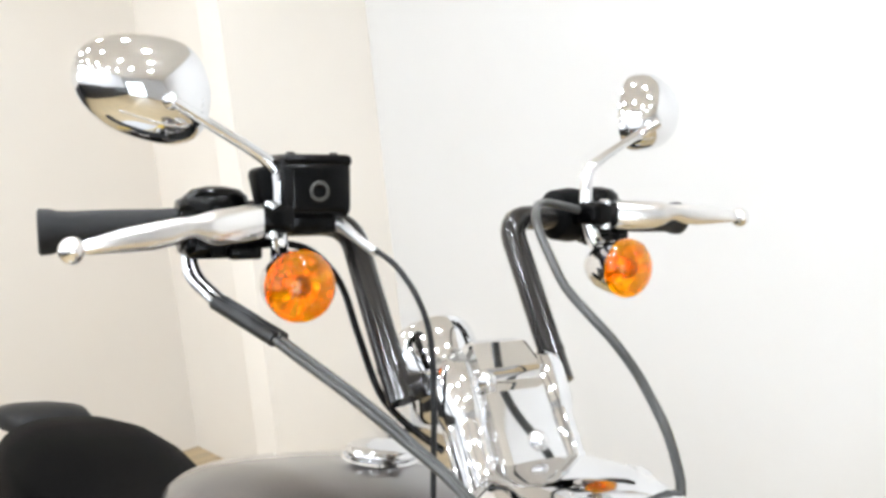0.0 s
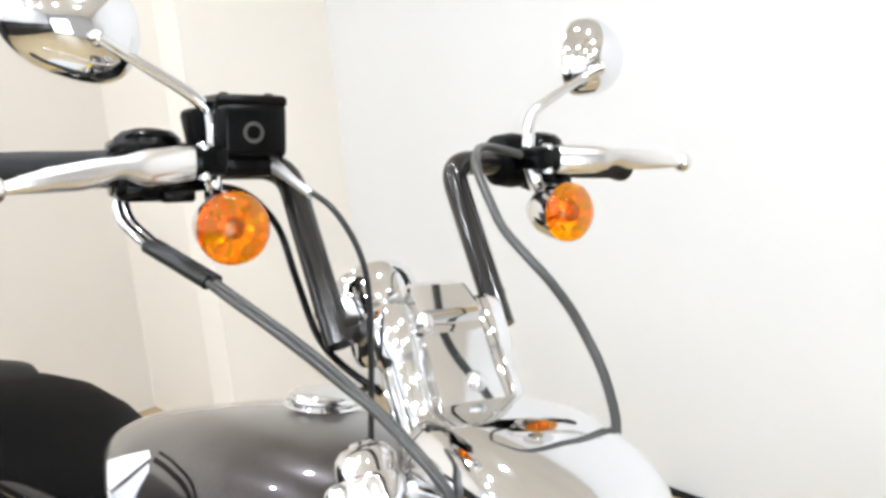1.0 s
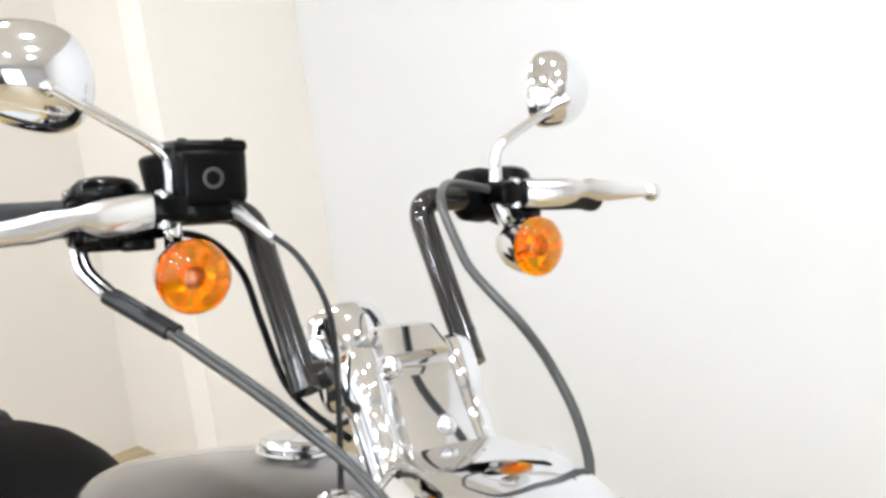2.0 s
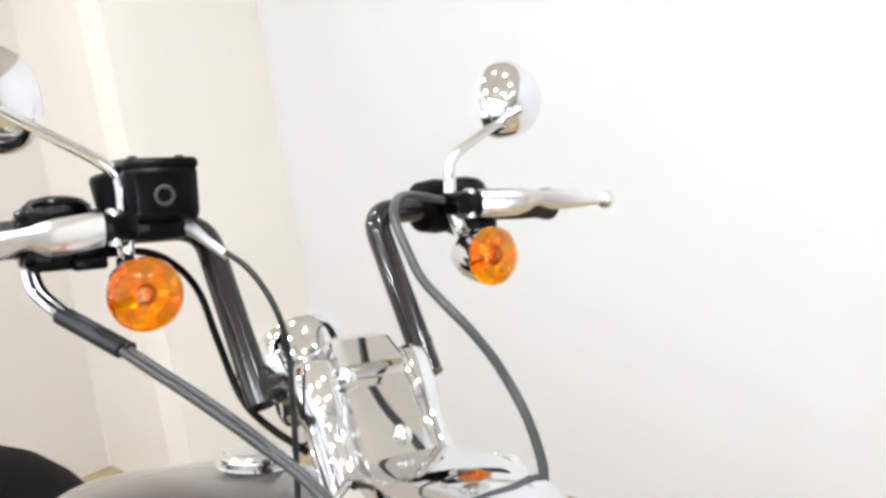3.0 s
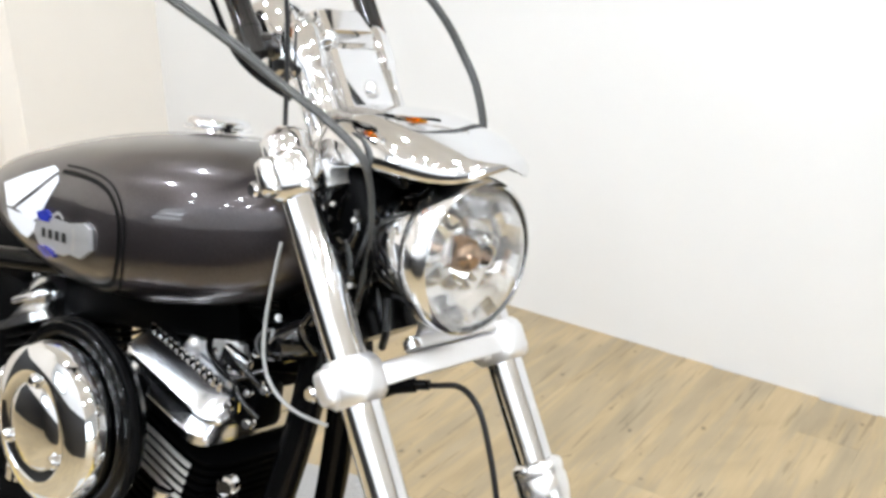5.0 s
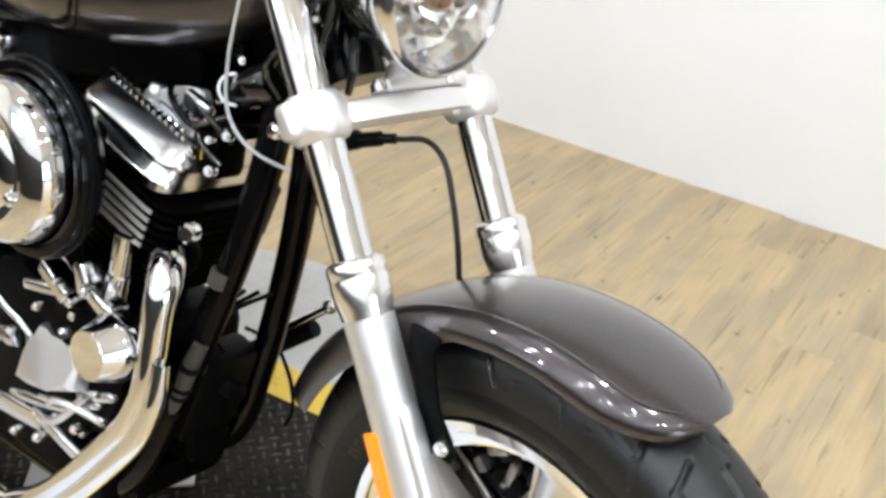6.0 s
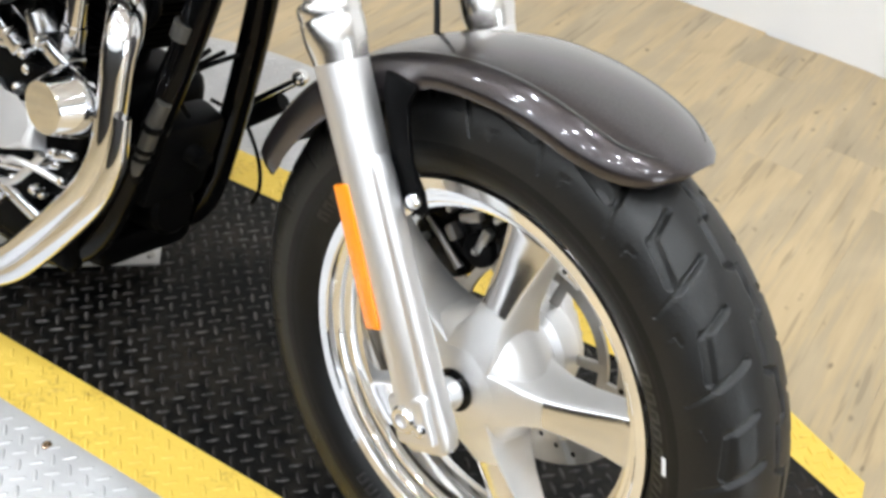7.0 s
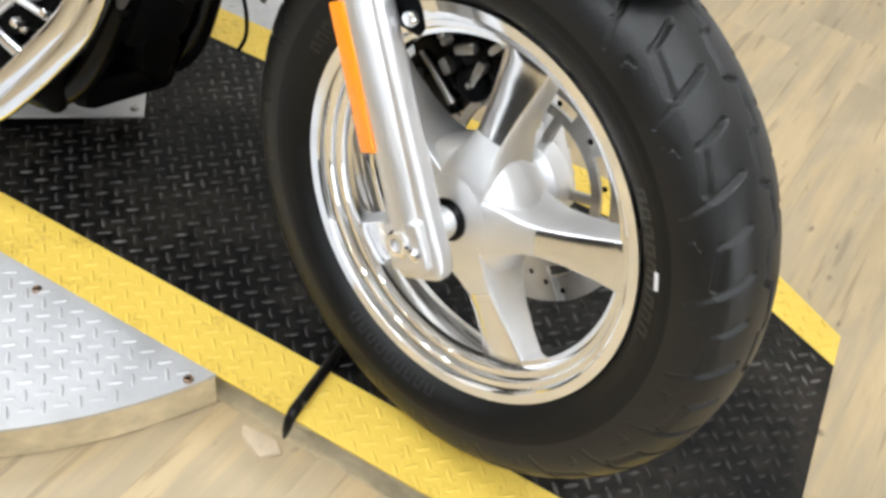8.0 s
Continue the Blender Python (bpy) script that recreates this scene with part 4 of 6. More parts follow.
# black wiring nest behind the headlight
bm = B()
add_box(bm, 0.09, 0.13, 0.12, Matrix.Translation((-0.345, 0.0, 0.915)) @ Matrix.Rotation(radians(-31), 4, "Y"), 0.02, 3)
nest = part("wiring_cover", bm, SATIN, bike, "black wiring cover behind the headlight", FORK)
rng = random.Random(3)
for k in range(26):
    x, y, z = -0.375 + 0.085 * rng.random(), -0.088 + 0.06 * rng.random(), 0.825 + 0.135 * rng.random()
    bm = B()
    add_tube(bm, [(x, y, z), (x + rng.uniform(-0.02, 0.02), y - 0.012 * rng.random(), z - 0.025), (x - 0.02, y + rng.uniform(-0.015, 0.02), z - 0.06)], rng.choice((0.0022, 0.003, 0.0042)), 8, 4)
    part("wire", bm, rng.choice((CABLE, GLOSS, GLOSS)), nest, "", FORK)
# random glossy and steel bits added to give glints among the wires
for k in range(16):
    x, y, z = -0.37 + 0.075 * rng.random(), -0.082 + 0.022 * rng.random(), 0.83 + 0.125 * rng.random()
    bm = B()
    if k % 2:
        add_box(bm, 0.011, 0.009, 0.014, pose(x, y, z, 40 * rng.random(), -31, 60 * rng.random()), 0.002)
    else:
        add_lathe(bm, [(0.0, 0.006), (0.0025, 0.006), (0.0035, 0.0045), (0.0037, 0.0)], aim((x, y - 0.004, z), (0.6, -0.8, 0.2)), 10)
    part("glint_bit", bm, GLOSS if k % 2 else STEEL, nest, "", FORK)

# ---- riser and gauge ----
RZ = aim((-0.39, 0, 0.985), AXIS, (0, 1, 0))
# cover plate: rounded lower face, a groove under the bar and a tilted top facet
bm = B()
loops = []
for h, front, left, right in ((-0.004, 0.034, -0.04, 0.036), (0.03, 0.033, -0.039, 0.034), (0.07, 0.032, -0.038, 0.032), (0.1, 0.032, -0.038, 0.032), (0.105, 0.0285, -0.0375, 0.034), (0.111, 0.0265, -0.0375, 0.036), (0.117, 0.0285, -0.0375, 0.036), (0.1215, 0.033, -0.038, 0.034), (0.147, 0.029, -0.037, 0.026), (0.1525, 0.022, -0.034, 0.02)):
    side = [(-0.018, left * 0.9), (front - 0.012, left), (front - 0.004, left + 0.0015), (front, left + 0.007), (front, right - 0.009), (front - 0.005, right - 0.002), (front - 0.016, right + 0.003), (-0.018, right)]
    loops.append([RZ @ Vector((x, y, h)) for x, y in side])
add_loft(bm, loops)
riser = part("bar_riser", bm, CHROME, bike, "flat-faced chrome handlebar riser", FORK, 32)
for y, turn in ((-0.05, 0.0), (0.043, 0.4)):
    bm = B()
    post = [(0.0, -0.004), (0.021, -0.004), (0.0235, 0.0), (0.0235, 0.012), (0.0205, 0.018), (0.0192, 0.05), (0.0192, 0.078), (0.0215, 0.085), (0.0235, 0.092), (0.0235, 0.124), (0.0215, 0.132), (0.016, 0.137), (0.0, 0.138)]
    add_lathe(bm, post, RZ @ Matrix.Translation((0.004, y, 0.0)) @ Matrix.Rotation(turn, 4, "Z"), 28)
    part("riser_post", bm, CHROME, riser, "", FORK, 30)
    for k in range(5):
        bm = B()
        a = radians(-150 + 38 * k)
        add_box(bm, 0.006, 0.0065, 0.066, RZ @ Matrix.Translation((0.004, y, 0.049)) @ Matrix.Rotation(a, 4, "Z") @ Matrix.Translation((0.0185, 0, 0)), 0.0022)
        part("flute", bm, CHROME, riser, "", FORK)
bm = B()
add_lathe(bm, [(0.0, 0.072), (0.017, 0.072), (0.0235, 0.069), (0.025, 0.062), (0.025, -0.062), (0.0235, -0.069), (0.017, -0.072), (0.0, -0.072)], RZ @ Matrix.Translation((-0.024, 0, 0.118)) @ Matrix.Rotation(radians(90), 4, "X"), 32)
part("bar_clamp", bm, CHROME, riser, "chrome clamp round the handlebar", FORK, 30)
for x, y, h, r in ((0.012, -0.046, 0.142, 0.008), (-0.012, -0.05, 0.142, 0.0065), (0.004, -0.066, 0.12, 0.007), (0.0, -0.06, 0.088, 0.006)):
    bm = B()
    add_lathe(bm, [(0.0, 0.009), (r * 0.45, 0.009), (r * 0.5, 0.005), (r * 0.8, 0.005), (r, 0.003), (r, -0.006)], RZ @ aim((x, y, h), (0.35, -0.5, 0.8)), 6)
    part("riser_bolt", bm, STEEL, riser, "", FORK, 25)
for y, h, x in ((0.0, 0.0525, 0.032), (-0.034, 0.112, 0.03)):
    bm = B()
    add_lathe(bm, [(0, 0.008), (0.004, 0.0075), (0.0075, 0.005), (0.0098, 0.001), (0.0104, -0.004)], RZ @ aim((x, y, h), (1, 0, 0)), 22)
    part("riser_stud", bm, CHROME_FORK, riser, "domed chrome stud", FORK)
G = aim((-0.572, 0.0, 1.088), (-0.72, 0, 0.69))
bm = B()
add_lathe(bm, [(0.0, -0.05), (0.022, -0.049), (0.036, -0.04), (0.045, -0.022), (0.048, 0.0), (0.048, 0.016), (0.045, 0.021), (0.042, 0.019)], G, 40)
gauge = part("speedometer", bm, CHROME, bike, "round chrome speedometer housing", FORK, 50)
bm = B()
add_lathe(bm, [(0.0, 0.015), (0.043, 0.015)], G, 36)
part("dial", bm, BLACK, gauge, "", FORK)

# ---- handlebar ----
BAR_PTS = lambda s: [(-0.482, 0, 1.084), (-0.482, s * 0.0895, 1.084), (-0.578, s * 0.0935, 1.231), (-0.587, s * 0.2, 1.2305), (-0.604, s * 0.352, 1.227)]
bar = None
for s in (-1, 1):
    bm = B()
    p = [Vector(q) for q in BAR_PTS(s)]
    foot = p[1] + (p[1] - p[2]).normalized() * 0.0135
    line = fillet([foot] + p[2:], (0.03, 0.05), 7)
    add_tube(bm, line, [0.0134] * len(line), 22, 1)
    add_tube(bm, [p[0], p[1]], 0.0132, 22, 1)
    ob = part("handlebar", bm, BAR, bike, "black mini-ape handlebar", BARS)
    bar = bar or ob
    bm = B()
    add_tube(bm, [p[1].lerp(p[2], 0.1), p[1].lerp(p[2], 0.128)], 0.0141, 22, 1)
    part("bar_joint", bm, BAR, ob, "", BARS)
    # grip
    bm = B()
    ax = aim((-0.5935, s * 0.252, 1.2287), (-0.013, s * 0.115, -0.003))
    add_lathe(bm, [(0.0128, 0.0), (0.017, 0.001), (0.0165, 0.02), (0.0172, 0.06), (0.017, 0.094), (0.0178, 0.104), (0.0198, 0.11), (0.0202, 0.118), (0.018, 0.12), (0.0, 0.12)], ax, 24)
    part("grip", bm, GRIP, bike, "black rubber hand grip", BARS)
    # switch housing
    bm = B()
    sx = aim((-0.588, s * 0.2, 1.2295), (-0.012, s * 0.1, -0.002))
    add_lathe(bm, [(0.013, 0.0), (0.024, 0.001), (0.0265, 0.006), (0.0265, 0.05), (0.024, 0.056), (0.013, 0.058)], sx, 24)
    add_box(bm, 0.036, 0.058, 0.026, Matrix.Translation((-0.58, s * 0.226, 1.213)), 0.008, 3)
    add_box(bm, 0.02, 0.03, 0.012, Matrix.Translation((-0.562, s * 0.205, 1.2055)), 0.003)
    add_loft(bm, [[(-0.588 + hx * math.cos(q), s * 0.222 + hy * math.sin(q), z) for q in (2 * math.pi * k / 24 for k in range(24))] for z, hx, hy in ((1.232, 0.022, 0.026), (1.246, 0.024, 0.031), (1.256, 0.0225, 0.029), (1.262, 0.017, 0.022), (1.265, 0.006, 0.008))])
    sw = part("switch_housing", bm, BLACK, bike, "black switch housing", BARS, 40)
    if s > 0:
        bm = B()
        add_lathe(bm, [(0.0, -0.03), (0.018, -0.028), (0.028, -0.02), (0.031, 0.0), (0.029, 0.02), (0.02, 0.032), (0.0, 0.034)], aim((-0.59, 0.184, 1.233), (0, 1, 0)), 24)
        part("clutch_switch_body", bm, SATIN, sw, "rounded black control body", BARS)
    for k, (dy, dz) in enumerate(((-0.012, 0.006), (0.008, 0.0), (0.0, -0.014))):
        bm = B()
        add_box(bm, 0.008, 0.013, 0.009, Matrix.Translation((-0.561, s * 0.228 + dy, 1.215 + dz * 0.5)), 0.002)
        part("switch", bm, SATIN, sw, "", BARS)
    # lever and its bracket
    bm = B()
    loops = []
    for t, x, z, h, w in ((0, -0.53, 1.235, 0.03, 0.02), (0.1, -0.523, 1.234, 0.031, 0.02), (0.26, -0.514, 1.233, 0.03, 0.018), (0.32, -0.511, 1.2335, 0.026, 0.016), (0.38, -0.509, 1.235, 0.0185, 0.013), (0.43, -0.507, 1.2345, 0.0175, 0.012), (0.5, -0.5045, 1.232, 0.0225, 0.011), (0.6, -0.502, 1.23, 0.0225, 0.0105), (0.74, -0.4985, 1.2285, 0.0195, 0.010), (0.88, -0.497, 1.226, 0.0135, 0.009), (0.96, -0.4975, 1.224, 0.0095, 0.008)):
        y = s * (0.2 + 0.163 * t)
        z += s * 0.007 * t
        loops.append([(x + w / 2 * math.cos(a) * abs(math.cos(a)) ** -0.3 if abs(math.cos(a)) > 1e-3 else x, y, z + h / 2 * math.sin(a)) for a in (2 * math.pi * q / 16 for q in range(16))])
    add_loft(bm, loops)
    bmesh.ops.create_uvsphere(bm, u_segments=16, v_segments=10, radius=0.0105, matrix=Matrix.Translation((-0.498, s * 0.361, 1.2235 + s * 0.007)))
    part("brake_lever" if s < 0 else "clutch_lever", bm, LEVER, bike, "polished ball-ended hand lever", BARS, 42)
    bm = B()
    add_box(bm, 0.05, 0.034, 0.026, Matrix.Translation((-0.55, s * 0.186, 1.236)), 0.005)
    add_lathe(bm, [(0.0125, -0.016), (0.02, -0.016), (0.0215, -0.012), (0.0215, 0.012), (0.02, 0.016), (0.0125, 0.016)], aim((-0.585, s * 0.18, 1.2305), (0, 1, 0)), 20)
    br = part("lever_bracket", bm, BLACK, bike, "black lever perch", BARS)
    bm = B()
    add_lathe(bm, [(0, 0.016), (0.004, 0.016), (0.0065, 0.014), (0.0065, -0.016), (0, -0.016)], Matrix.Translation((-0.532, s * 0.19, 1.236)), 12)
    part("pivot_screw", bm, CHROME, br, "", BARS)

# master cylinder on the rider's right
bm = B()
add_box(bm, 0.053, 0.066, 0.054, Matrix.Translation((-0.553, -0.145, 1.263)), 0.0095, 4)
add_box(bm, 0.04, 0.05, 0.026, Matrix.Translation((-0.555, -0.148, 1.234)), 0.006)
mc = part("master_cylinder", bm, BLACK, bike, "black front brake master cylinder", BARS)
bm = B()
add_box(bm, 0.053, 0.066, 0.0115, Matrix.Translation((-0.553, -0.145, 1.2885)), 0.0053, 4)
part("reservoir_lid", bm, BLACK, mc, "", BARS)
bm = B()
add_lathe(bm, [(0.0062, 0.0005), (0.0092, 0.0005), (0.0096, 0.0018), (0.0085, 0.0024), (0.0065, 0.0022), (0.0062, 0.0012)], aim((-0.527, -0.146, 1.261), (1, 0, 0)), 20, closed=True)
part("sight_ring", bm, DULL_GREY, mc, "", BARS)
bm = B()
add_lathe(bm, [(0.0, 0.002), (0.006, 0.002)], aim((-0.527, -0.146, 1.261), (1, 0, 0)), 16)
part("sight_glass", bm, SATIN, mc, "", BARS)
bm = B()
add_box(bm, 0.03, 0.022, 0.05, Matrix.Translation((-0.56, -0.183, 1.258)) @ Matrix.Rotation(radians(12), 4, "X"), 0.006)
part("mirror_mount", bm, SATIN, mc, "", BARS)
for y in (-0.166, -0.124):
    bm = B()
    add_lathe(bm, [(0.0, 0.0025), (0.003, 0.0025), (0.0042, 0.0015), (0.0045, 0)], Matrix.Translation((-0.545, y, 1.2938)), 10)
    part("lid_screw", bm, SATIN, mc, "", BARS)
bm = B()
add_tube(bm, [(-0.545, -0.124, 1.233), (-0.535, -0.119, 1.228), (-0.515, -0.115, 1.219), (-0.488, -0.109, 1.207)], [0.0075, 0.006, 0.0045, 0.004], 12, 3)
part("banjo_fitting", bm, CHROME_SOFT, mc, "", BARS)

# mirrors
for s in (-1, 1):
    bm = B()
    add_tube(bm, [(-0.548, s * 0.176, 1.248), (-0.548, s * 0.177, 1.268), (-0.549, s * 0.182, 1.283), (-0.549, s * 0.2, 1.297), (-0.546, s * 0.245, 1.322), (-0.539, s * 0.272, 1.3365)], [0.0075, 0.0068, 0.006, 0.0053, 0.0048, 0.0048], 14, 5)
    stem = part("mirror_stem", bm, CHROME, bike, "chrome mirror stem", BARS)
    outline = [(-0.344, 1.352), (-0.342, 1.366), (-0.334, 1.378), (-0.318, 1.386), (-0.295, 1.3895), (-0.27, 1.3885), (-0.252, 1.381), (-0.241, 1.366), (-0.2365, 1.345), (-0.239, 1.325), (-0.247, 1.311), (-0.258, 1.304), (-0.275, 1.303), (-0.298, 1.308), (-0.32, 1.317), (-0.337, 1.333)]
    ring = [Vector((0, *q)) for q in outline]
    outline = [(v.y, v.z) for v in spline(ring[-2:] + ring + ring[:2], 3)[6:3 * len(ring) + 6]]
    cy, cz = -0.288, 1.348
    loops = []
    MM = Matrix.Translation((-0.575, 0.289 if s > 0 else -0.284, 1.351)) @ Matrix.Rotation(radians(17 if s > 0 else 4), 4, "Z") @ Matrix.Rotation(radians(-17 if s > 0 else 0), 4, "X") @ Matrix.Rotation(radians(-6), 4, "Y") @ Matrix.Diagonal((1.1, 1.09 if s < 0 else 0.84, 1.08, 1))
    for f, dx in ((0.985, -0.012), (1.0, -0.009), (1.0, -0.004), (0.975, 0.004), (0.9, 0.012), (0.74, 0.0195), (0.5, 0.025), (0.24, 0.028), (0.05, 0.0285)):
        loops.append([MM @ Vector((dx, s * -(y - cy) * f, (z - cz) * f)) for y, z in outline])
    bm = B()
    add_loft(bm, loops)
    mirror = part("mirror_shell", bm, CHROME, bike, "teardrop chrome mirror", BARS, 60)
    bm = B()
    add_loft(bm, [[MM @ Vector((dx, s * -(y - cy) * 0.95, (z - cz) * 0.95)) for y, z in outline] for dx in (-0.0135, -0.0122)])
    part("mirror_pane", bm, MIRROR, mirror, "", BARS)
    bm = B()
    bmesh.ops.create_uvsphere(bm, u_segments=18, v_segments=12, radius=0.0075, matrix=Matrix.Translation((-0.544, s * 0.272, 1.3365)))
    part("ball_joint", bm, CHROME, mirror, "", BARS)
    # turn signal
    SG = aim((-0.488, s * 0.1815, 1.181), Vector((1, 0.06 * s, 0))) @ Matrix.Scale(0.87, 4)
    bm = B()
    add_lathe(bm, [(0.0, -0.058), (0.012, -0.056), (0.023, -0.047), (0.031, -0.03), (0.0345, -0.01), (0.0352, 0.0)], SG, 32)
    sig = part("turn_signal", bm, CHROME, bike, "amber bullet turn signal", BARS, 50)
    bm = B()
    add_lathe(bm, [(0.0352, 0.0), (0.0358, 0.004), (0.0345, 0.010), (0.029, 0.0165), (0.018, 0.0215), (0.0, 0.0235), (0.0, 0.021), (0.018, 0.019), (0.028, 0.0145), (0.033, 0.009), (0.034, 0.002)], SG, 36)
    part("amber_lens", bm, AMBER, sig, "amber plastic lens", BARS, 60).visible_shadow = False
    bm = B()
    prev = None
    rng = random.Random(17)
    for j, (r, h) in enumerate(((0.034, 0.001), (0.0315, -0.008), (0.0275, -0.0145), (0.022, -0.0195), (0.016, -0.023), (0.0095, -0.025), (0.004, -0.026))):
        ring = [bm.verts.new(SG @ Vector((r * math.cos(a), r * math.sin(a), h + (rng.uniform(-0.0026, 0.0026) if 0 < j < 6 else 0)))) for a in (2 * math.pi * (q + 0.5 * (j % 2)) / 22 for q in range(22))]
        for q in range(22) if prev else ():
            bm.faces.new((prev[q], prev[(q + 1) % 22], ring[(q + 1) % 22], ring[q]))
        prev = ring
    bm.faces.new(prev)
    part("signal_bowl", bm, AMBER_IN, sig, "", BARS, 5)
    bm = B()
    add_lathe(bm, [(0.0, 0.006), (0.006, 0.004), (0.009, -0.003), (0.0085, -0.012), (0.006, -0.02), (0.006, -0.026)], SG, 18)
    part("signal_bulb", bm, AMBER, sig, "", BARS)
    bm = B()
    add_tube(bm, [(-0.53, s * 0.181, 1.2), (-0.538, s * 0.18, 1.208), (-0.545, s * 0.178, 1.226)], [0.01, 0.008, 0.0085], 14, 3)
    part("signal_stalk", bm, CHROME, sig, "", BARS)

# cables
def cable(name, pts, r, material, label, m=FORK, steps=6, owner=None):
    bm = B()
    add_tube(bm, pts, r, 10, steps)
    return part(name, bm, material, owner or bike, label, m)


cable("brake_line", [(-0.49, -0.11, 1.208), (-0.469, -0.1, 1.195), (-0.451, -0.09, 1.172), (-0.44, -0.083, 1.145), (-0.436, -0.08, 1.114), (-0.433, -0.08, 1.076), (-0.432, -0.08, 1.036), (-0.428, -0.082, 1.0), (-0.42, -0.085, 0.95), (-0.42, -0.08, 0.9)], 0.0027, CABLE, "thin black front brake line")
cable("clutch_cable", [(-0.545, 0.188, 1.237), (-0.553, 0.15, 1.246), (-0.535, 0.105, 1.25), (-0.486, 0.062, 1.24), (-0.456, 0.045, 1.224), (-0.424, 0.036, 1.2), (-0.396, 0.031, 1.178), (-0.364, 0.033, 1.157), (-0.346, 0.042, 1.139), (-0.333, 0.055, 1.116), (-0.323, 0.065, 1.093), (-0.306, 0.071, 1.063), (-0.297, 0.078, 1.025), (-0.297, 0.077, 1.004)], 0.0044, BRAID, "grey coated clutch cable", steps=3)
for k, o in enumerate((0.0, 0.008)):
    cable("throttle_elbow", [(-0.59, -0.243 - o * 0.8, 1.212), (-0.588, -0.245 - o * 0.8, 1.195), (-0.58, -0.241 - o, 1.179), (-0.56, -0.231 - o, 1.165), (-0.543, -0.225 - o, 1.157)], 0.0046, CHROME, "chrome throttle cable elbow")
    cable("throttle_sleeve", [(-0.55, -0.229 - o * 0.9, 1.16), (-0.487, -0.197 - o * 0.9, 1.134)], 0.0066, CABLE, "black throttle cable sleeve", steps=1)
    cable("throttle_cable", [(-0.49, -0.2 - o * 0.9, 1.136), (-0.466, -0.178 - o, 1.116), (-0.441, -0.156 - o, 1.096), (-0.417, -0.136 - o, 1.076), (-0.397, -0.117 - o * 0.8, 1.055), (-0.369, -0.103 - o * 0.6, 1.037), (-0.33, -0.096 - o * 0.5, 1.018), (-0.3, -0.085 - o * 0.3, 0.992), (-0.297, -0.075, 0.96), (-0.302, -0.066, 0.92), (-0.315, -0.06, 0.87), (-0.335, -0.05, 0.82)], 0.0035, BRAID, "grey coated throttle cable", steps=4)
cable("brake_hose", [(-0.36, 0.02, 0.712), (-0.335, 0.03, 0.722), (-0.3, 0.042, 0.731), (-0.268, 0.05, 0.738), (-0.24, 0.052, 0.722), (-0.219, 0.052, 0.68), (-0.205, 0.052, 0.64), (-0.197, 0.054, 0.6), (-0.19, 0.06, 0.55)], 0.0034, CABLE, "black lower brake hose")
sleeve = cable("hose_sleeve", [(-0.35, 0.024, 0.716), (-0.322, 0.034, 0.726)], 0.0085, SATIN, "", steps=1)
cable("hose_fitting", [(-0.322, 0.034, 0.726), (-0.306, 0.04, 0.73)], 0.006, BLACK, "", steps=1)
bm = B()
add_box(bm, 0.034, 0.03, 0.022, Matrix.Translation((-0.362, 0.018, 0.716)), 0.006)
add_box(bm, 0.02, 0.02, 0.03, Matrix.Translation((-0.375, 0.01, 0.73)), 0.005)
part("brake_junction", bm, SATIN, bike, "black brake line junction under the yoke", FORK)
cable("wiring", [(-0.57, -0.21, 1.205), (-0.565, -0.17, 1.21), (-0.57, -0.135, 1.2), (-0.57, -0.107, 1.17), (-0.545, -0.1, 1.125), (-0.51, -0.094, 1.075), (-0.485, -0.08, 1.05), (-0.45, -0.06, 1.03)], 0.0035, BLACK, "black switch wiring along the bar")

# ---- fuel tank ----
def tank_loops(stations, n=48, expo=2.5, grow=0.0, low=3.6):
    loops = []
    for x, top, bot, half in stations:
        mid, h = (top + bot) / 2, (top - bot) / 2 + grow
        sec = []
        for k in range(n):
            a = 2 * math.pi * k / n
            c, s = math.cos(a), math.sin(a)
            wide = (half + grow) * (1.0 - 0.10 * max(0.0, s) ** 2)
            e = expo if s > 0 else low
            sec.append((x, wide * math.copysign(abs(c) ** (2 / e), c), mid + h * math.copysign(abs(s) ** (2 / e), s)))
        loops.append(sec)
    return loops


TANK = [(-0.388, 0.91, 0.872, 0.02), (-0.392, 0.93, 0.856, 0.045), (-0.402, 0.947, 0.839, 0.075), (-0.425, 0.96, 0.818, 0.104), (-0.46, 0.967, 0.799, 0.125), (-0.52, 0.97, 0.778, 0.143), (-0.6, 0.968, 0.76, 0.155), (-0.68, 0.961, 0.75, 0.157), (-0.76, 0.948, 0.75, 0.152),
        (-0.83, 0.931, 0.764, 0.148), (-0.89, 0.915, 0.778, 0.137), (-0.945, 0.898, 0.79, 0.119), (-0.99, 0.88, 0.802, 0.092), (-1.03, 0.86, 0.814, 0.055), (-1.05, 0.845, 0.82, 0.02)]
bm = B()
dense = []
grid = np.linspace(0, len(TANK) - 1, 40)
for g in grid:
    dense.append(tuple(float(np.interp(g, range(len(TANK)), [s[q] for s in TANK])) for q in range(4)))
add_loft(bm, tank_loops(dense))
tank = part("fuel_tank", bm, PAINT, bike, "charcoal metallic teardrop fuel tank", BODY, 50)
bm = B()
CAPM = Matrix.Translation((-0.644, 0.003, 0.971)) @ Matrix.Rotation(radians(2), 4, "X") @ Matrix.Diagonal((1.06, 1.06, 0.52, 1))
add_lathe(bm, [(0.0, 0.026), (0.02, 0.0255), (0.03, 0.0235), (0.0345, 0.019), (0.036, 0.014), (0.036, 0.007), (0.031, 0.006), (0.029, 0.002), (0.029, -0.004)], CAPM, 48)
